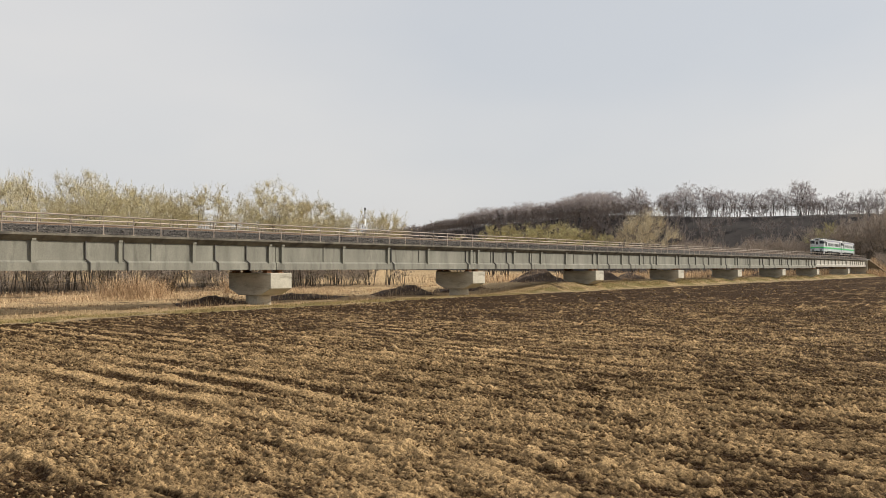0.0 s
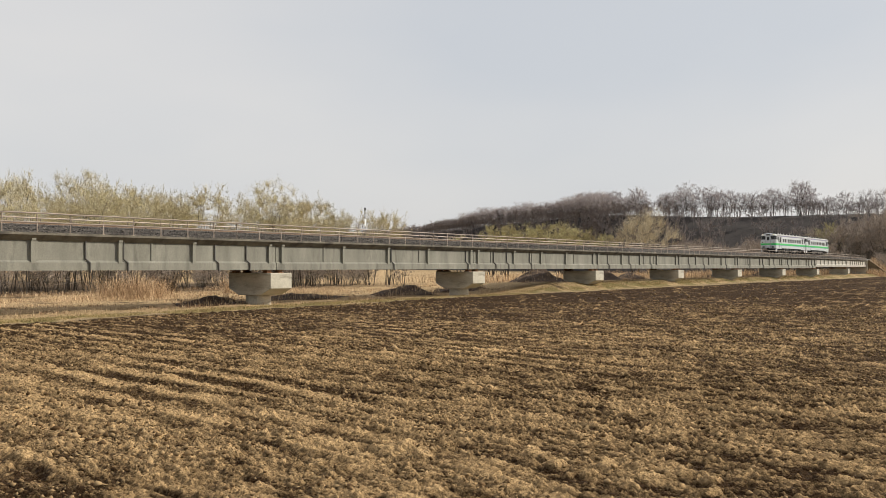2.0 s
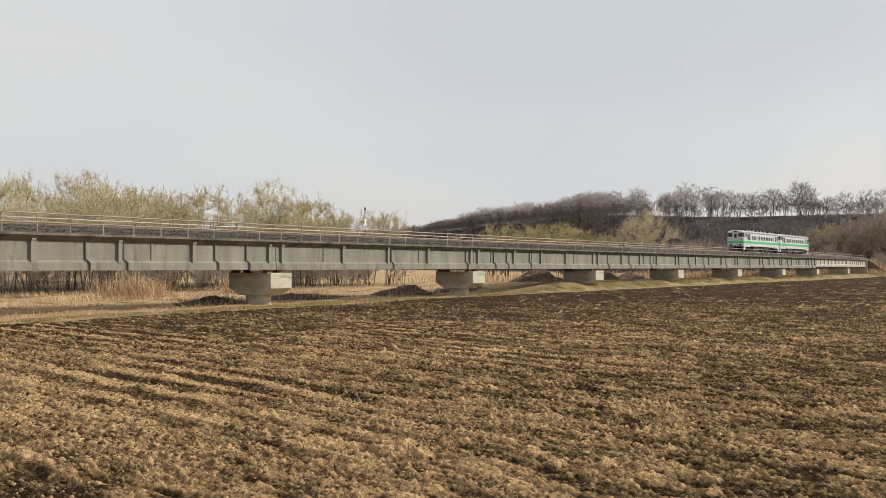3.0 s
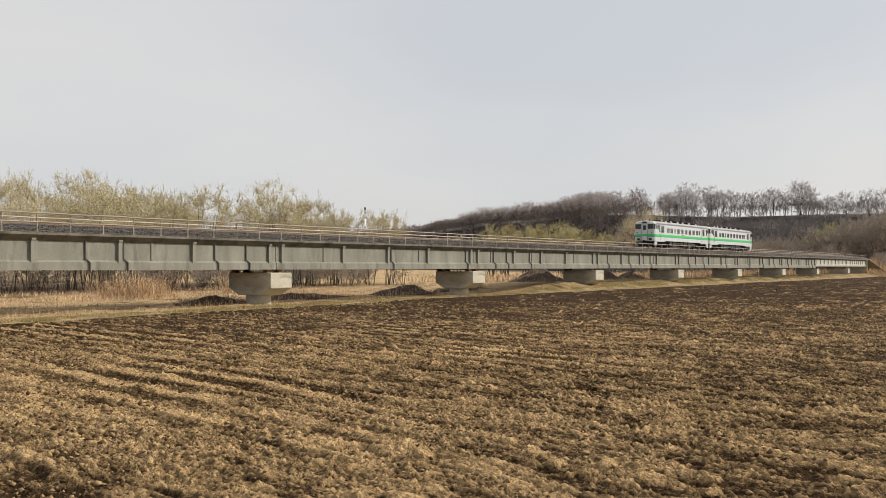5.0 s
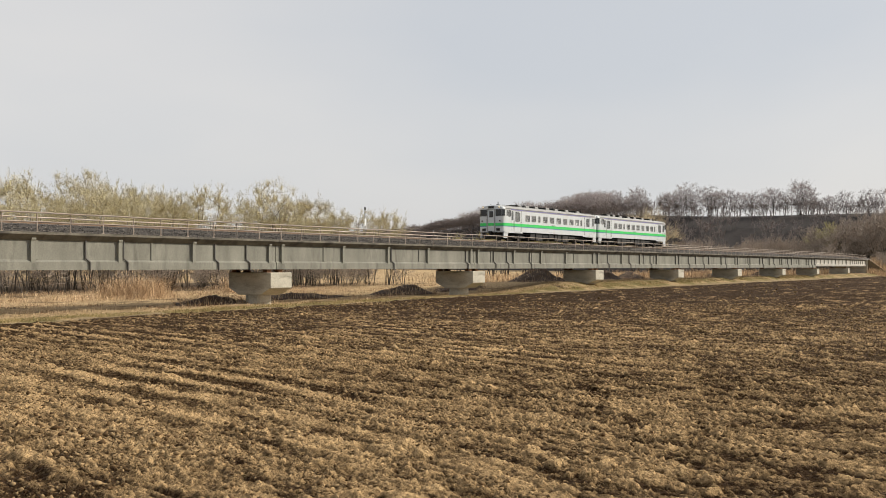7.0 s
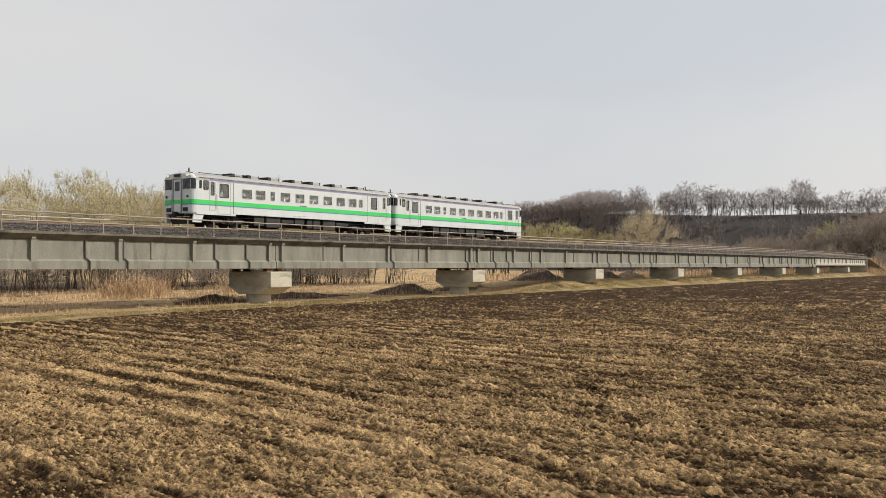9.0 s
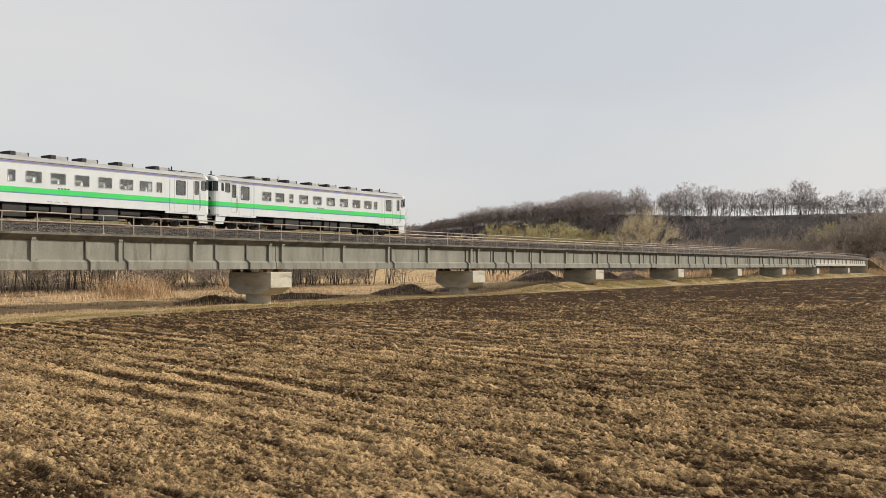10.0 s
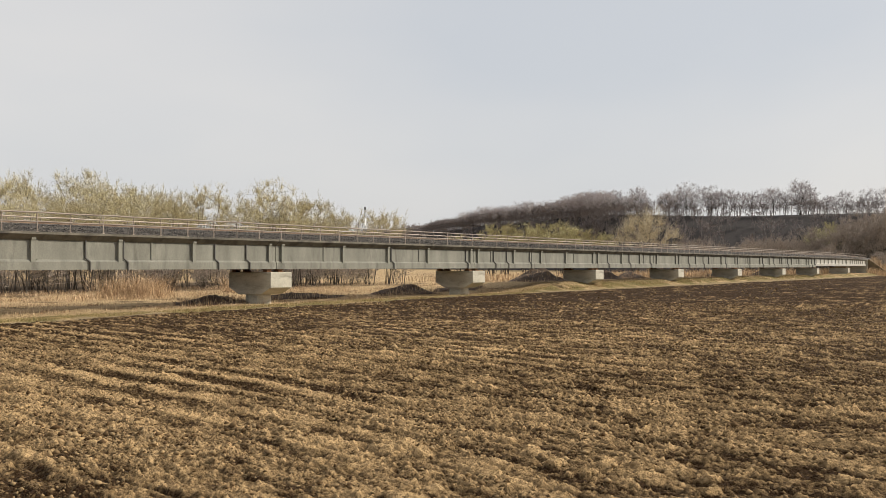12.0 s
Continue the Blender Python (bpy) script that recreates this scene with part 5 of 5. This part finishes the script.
def heap_place(rnd):
    x, y, rx, ry, h = rnd.choice(heaps)
    r = math.sqrt(rnd.random())
    t = rnd.uniform(0, 2 * math.pi)
    return x + rx * r * math.cos(t), y + ry * r * math.sin(t), max(0, 0.8 * float(berm(x, y)) + h * 0.85 * (math.cos(r * math.pi) * 0.5 + 0.5) - 0.05), 1.0


def far_place(rnd):
    if rnd.random() < 0.3:
        p = track(rnd.uniform(262, 330), -rnd.uniform(3.2, 11))
        return p.x, p.y, max(0.0, 4.3 * (1 - (TRACK_Y + max(0, p.x - CURVE_S) ** 2 / 1600 - p.y - 3.0) / 6.0)) if p.x > 275 else 0.0, 1.0
    return 130 + 190 * rnd.random(), rnd.uniform(53, 100), 0.0, 1.0


for nm, me, mat, lab in (("reed_bed", blades(25000, reed_place, (0.1, 0.6), (0.008, 0.018), 0.9, 51), STRAW, "dry straw-coloured reeds on the flat beyond the bridge"),
                         ("reed_clumps", blades(3000, clump_place, (0.6, 2.2), (0.007, 0.015), 0.6, 52), STRAW, "tall pale dry reed clumps"),
                         ("verge_grass", blades(28000, verge_place, (0.02, 0.075), (0.008, 0.016), 1.1, 53), TURF, "short green and straw grass along the field edge"),
                         ("flat_grass", blades(15000, under_place, (0.05, 0.2), (0.008, 0.018), 0.9, 54), STRAW, "dead grass under the bridge"),
                         ("heap_weeds", blades(3600, heap_place, (0.15, 0.5), (0.010, 0.02), 0.5, 55), STRAW, "dead weeds on the soil heaps"),
                         ("far_reeds", blades(16000, far_place, (0.7, 1.8), (0.02, 0.05), 0.3, 56), STRAW, "dry reeds farther along the flat")):
    me.materials.append(mat)
    tagged(new(nm, me), lab, "grass", kind="stuff")


# ---------------------------------------------------------------- clods on the field
def build_clods():
    r = np.random.RandomState(77)
    groups = ((24000, 5.0, 15.0, 0.005, 0.045), (46000, 13.0, 32.0, 0.010, 0.065), (34000, 28.0, 70.0, 0.03, 0.10), (14000, 60.0, 200.0, 0.05, 0.14))
    V, F, base = [], [], 0
    oct_v = np.array([(1, 0, 0), (0, 1, 0), (-1, 0, 0), (0, -1, 0), (0, 0, 1), (0, 0, -1)], float)
    oct_f = np.array([(0, 1, 4), (1, 2, 4), (2, 3, 4), (3, 0, 4), (1, 0, 5), (2, 1, 5), (3, 2, 5), (0, 3, 5)])
    for n, d0, d1, s0, s1 in groups:
        d = d0 + (d1 - d0) * r.rand(n) ** 0.8
        t = HEAD + np.radians(r.uniform(-32, 32, n))
        x, y = d * np.cos(t), d * np.sin(t)
        keep = (y < field_edge(x) - 0.3) & (x < 295)
        p, q = -math.sin(FURROW) * x + math.cos(FURROW) * y, math.cos(FURROW) * x + math.sin(FURROW) * y
        keep &= 1.2 * lattice_noise(p / 0.5, q / 1.6, 71) + 0.7 * lattice_noise(p / 2.2, q / 6, 72) + r.uniform(-0.7, 0.6, n) > 0
        x, y = x[keep], y[keep]
        size = s0 + (s1 - s0) * r.rand(len(x)) ** 3.6
        z = soil_height(x, y)[0] + size * 0.22
        jit = r.uniform(0.4, 1.7, (len(x), 6, 3))
        spin = r.uniform(0, 2 * np.pi, len(x))
        o = oct_v[None] * jit * size[:, None, None] + r.uniform(-0.4, 0.4, (len(x), 6, 3)) * size[:, None, None]
        o[..., 2] *= 0.7
        rx = o[..., 0] * np.cos(spin)[:, None] - o[..., 1] * np.sin(spin)[:, None]
        ry = o[..., 0] * np.sin(spin)[:, None] + o[..., 1] * np.cos(spin)[:, None]
        V.append(np.stack([rx + x[:, None], ry + y[:, None], o[..., 2] + z[:, None]], -1).reshape(-1, 3))
        F.append((oct_f[None] + (np.arange(len(x)) * 6)[:, None, None]).reshape(-1, 3) + base)
        base += len(x) * 6
    v, f = np.concatenate(V), np.concatenate(F).astype(np.int32)
    me = bpy.data.meshes.new("soil_clods")
    me.vertices.add(len(v))
    me.vertices.foreach_set("co", v.astype(np.float32).reshape(-1))
    me.loops.add(f.size)
    me.loops.foreach_set("vertex_index", f.reshape(-1))
    me.polygons.add(len(f))
    me.polygons.foreach_set("loop_start", np.arange(0, f.size, 3, dtype=np.int32))
    me.update(calc_edges=True)
    me.materials.append(CLOD)
    tagged(new("soil_clods", me), "dry crumbled clods strewn over the ploughed field", "soil clods", kind="stuff")


m_, n_, l_, b_ = nodes_of("dry clod")
rn_ = n_.new("ShaderNodeNewGeometry")
fine_ = noise_node(n_, l_, rn_.outputs["Position"], 25.0, 4.0)
l_.new(mix(n_, l_, 0.4, ramp(n_, l_, rn_.outputs["Random Per Island"], 0.0, 1.0, (0.10, 0.060, 0.029), (0.40, 0.28, 0.148)), ramp(n_, l_, fine_, 0.3, 0.7, (0.5, 0.48, 0.45), (1, 1, 1)), "MULTIPLY"), b_.inputs["Base Color"])
b_.inputs["Roughness"].default_value = 0.97
b_.inputs["Specular IOR Level"].default_value = 0.1
CLOD = m_
build_clods()


# ---------------------------------------------------------------- trackside marker
def build_marker():
    p = track(63.5, 2.3)
    mk = empty("marker_post", Matrix.Translation((p.x, p.y, 0)), "thin dark post with a small white board beside the track", "sign post")
    bm = bmesh.new()
    tube(bm, (0, 0, 4.35), (0, 0, 7.55), 0.035, 0.03, sides=8)
    part("post", bm, DRAIN, mk)
    part("board", box(bmesh.new(), -0.11, 0.11, -0.06, -0.041, 6.0, 6.62, 0.006), SIGN_WHITE, mk, "white board")
    part("head", box(bmesh.new(), -0.05, 0.05, -0.05, 0.05, 7.35, 7.6, 0.01), UNDER_GREY, mk)


build_marker()


BANK = surface("straw-covered bank", (0.26, 0.185, 0.10), (0.10, 0.075, 0.048), 0.4, 5.0, 0.97, 0, 0.8, 0.1, (0.10, 0.075, 0.045), 0.3)


# the bank that carries the line beyond the bridge
def build_bank():
    bm = bmesh.new()
    rings = []
    for s in stations(LAST[2] + 1.2, 470, 4):
        w = [0.35 * noise.noise((s * 0.2, j * 2.3, 6.0)) for j in range(4)]
        rings.append([track(s, o, z) for o, z in ((-9 + w[0], -0.4), (-6 + w[1], 2.0 + w[1]), (-3.0, 4.36), (3.0, 4.36), (6 + w[2], 2.0), (9 + w[3], -0.4))])
    loft(bm, rings)
    tagged(part("embankment", bm, BANK), "grassy earth bank carrying the line past the bridge", "embankment", kind="structure")


build_bank()


# ---------------------------------------------------------------- what moves
def lead_front(t):
    """Distance along the track of the leading end."""
    return 254.88 - 42.15 - 18.586 * t - 0.0492 * t * t


def car_pose(s):
    a, b = track(s + 3.35), track(s + 17.75)
    d = (b - a).normalized()
    o = a - d * 3.35
    return Matrix.Translation((o.x, o.y, RAIL_Z)) @ pose(0, 0, 0, 0, 0, math.degrees(math.atan2(d.y, d.x)))


def motions():
    times = [i * 0.5 for i in range(25)]
    walk(lead_car, [(t, car_pose(lead_front(t))) for t in times])
    walk(trail_car, [(t, car_pose(lead_front(t) + 21.40)) for t in times])
    for ws, a in wheels_lead + wheels_trail:
        rows = []
        for i in range(361):
            roll = (lead_front(i / 30) - lead_front(0)) / 0.43
            rows.append((i / 30, pose(a, 0, 0.43, 0, math.degrees(roll), 0)))
        walk(ws, rows)


motions()
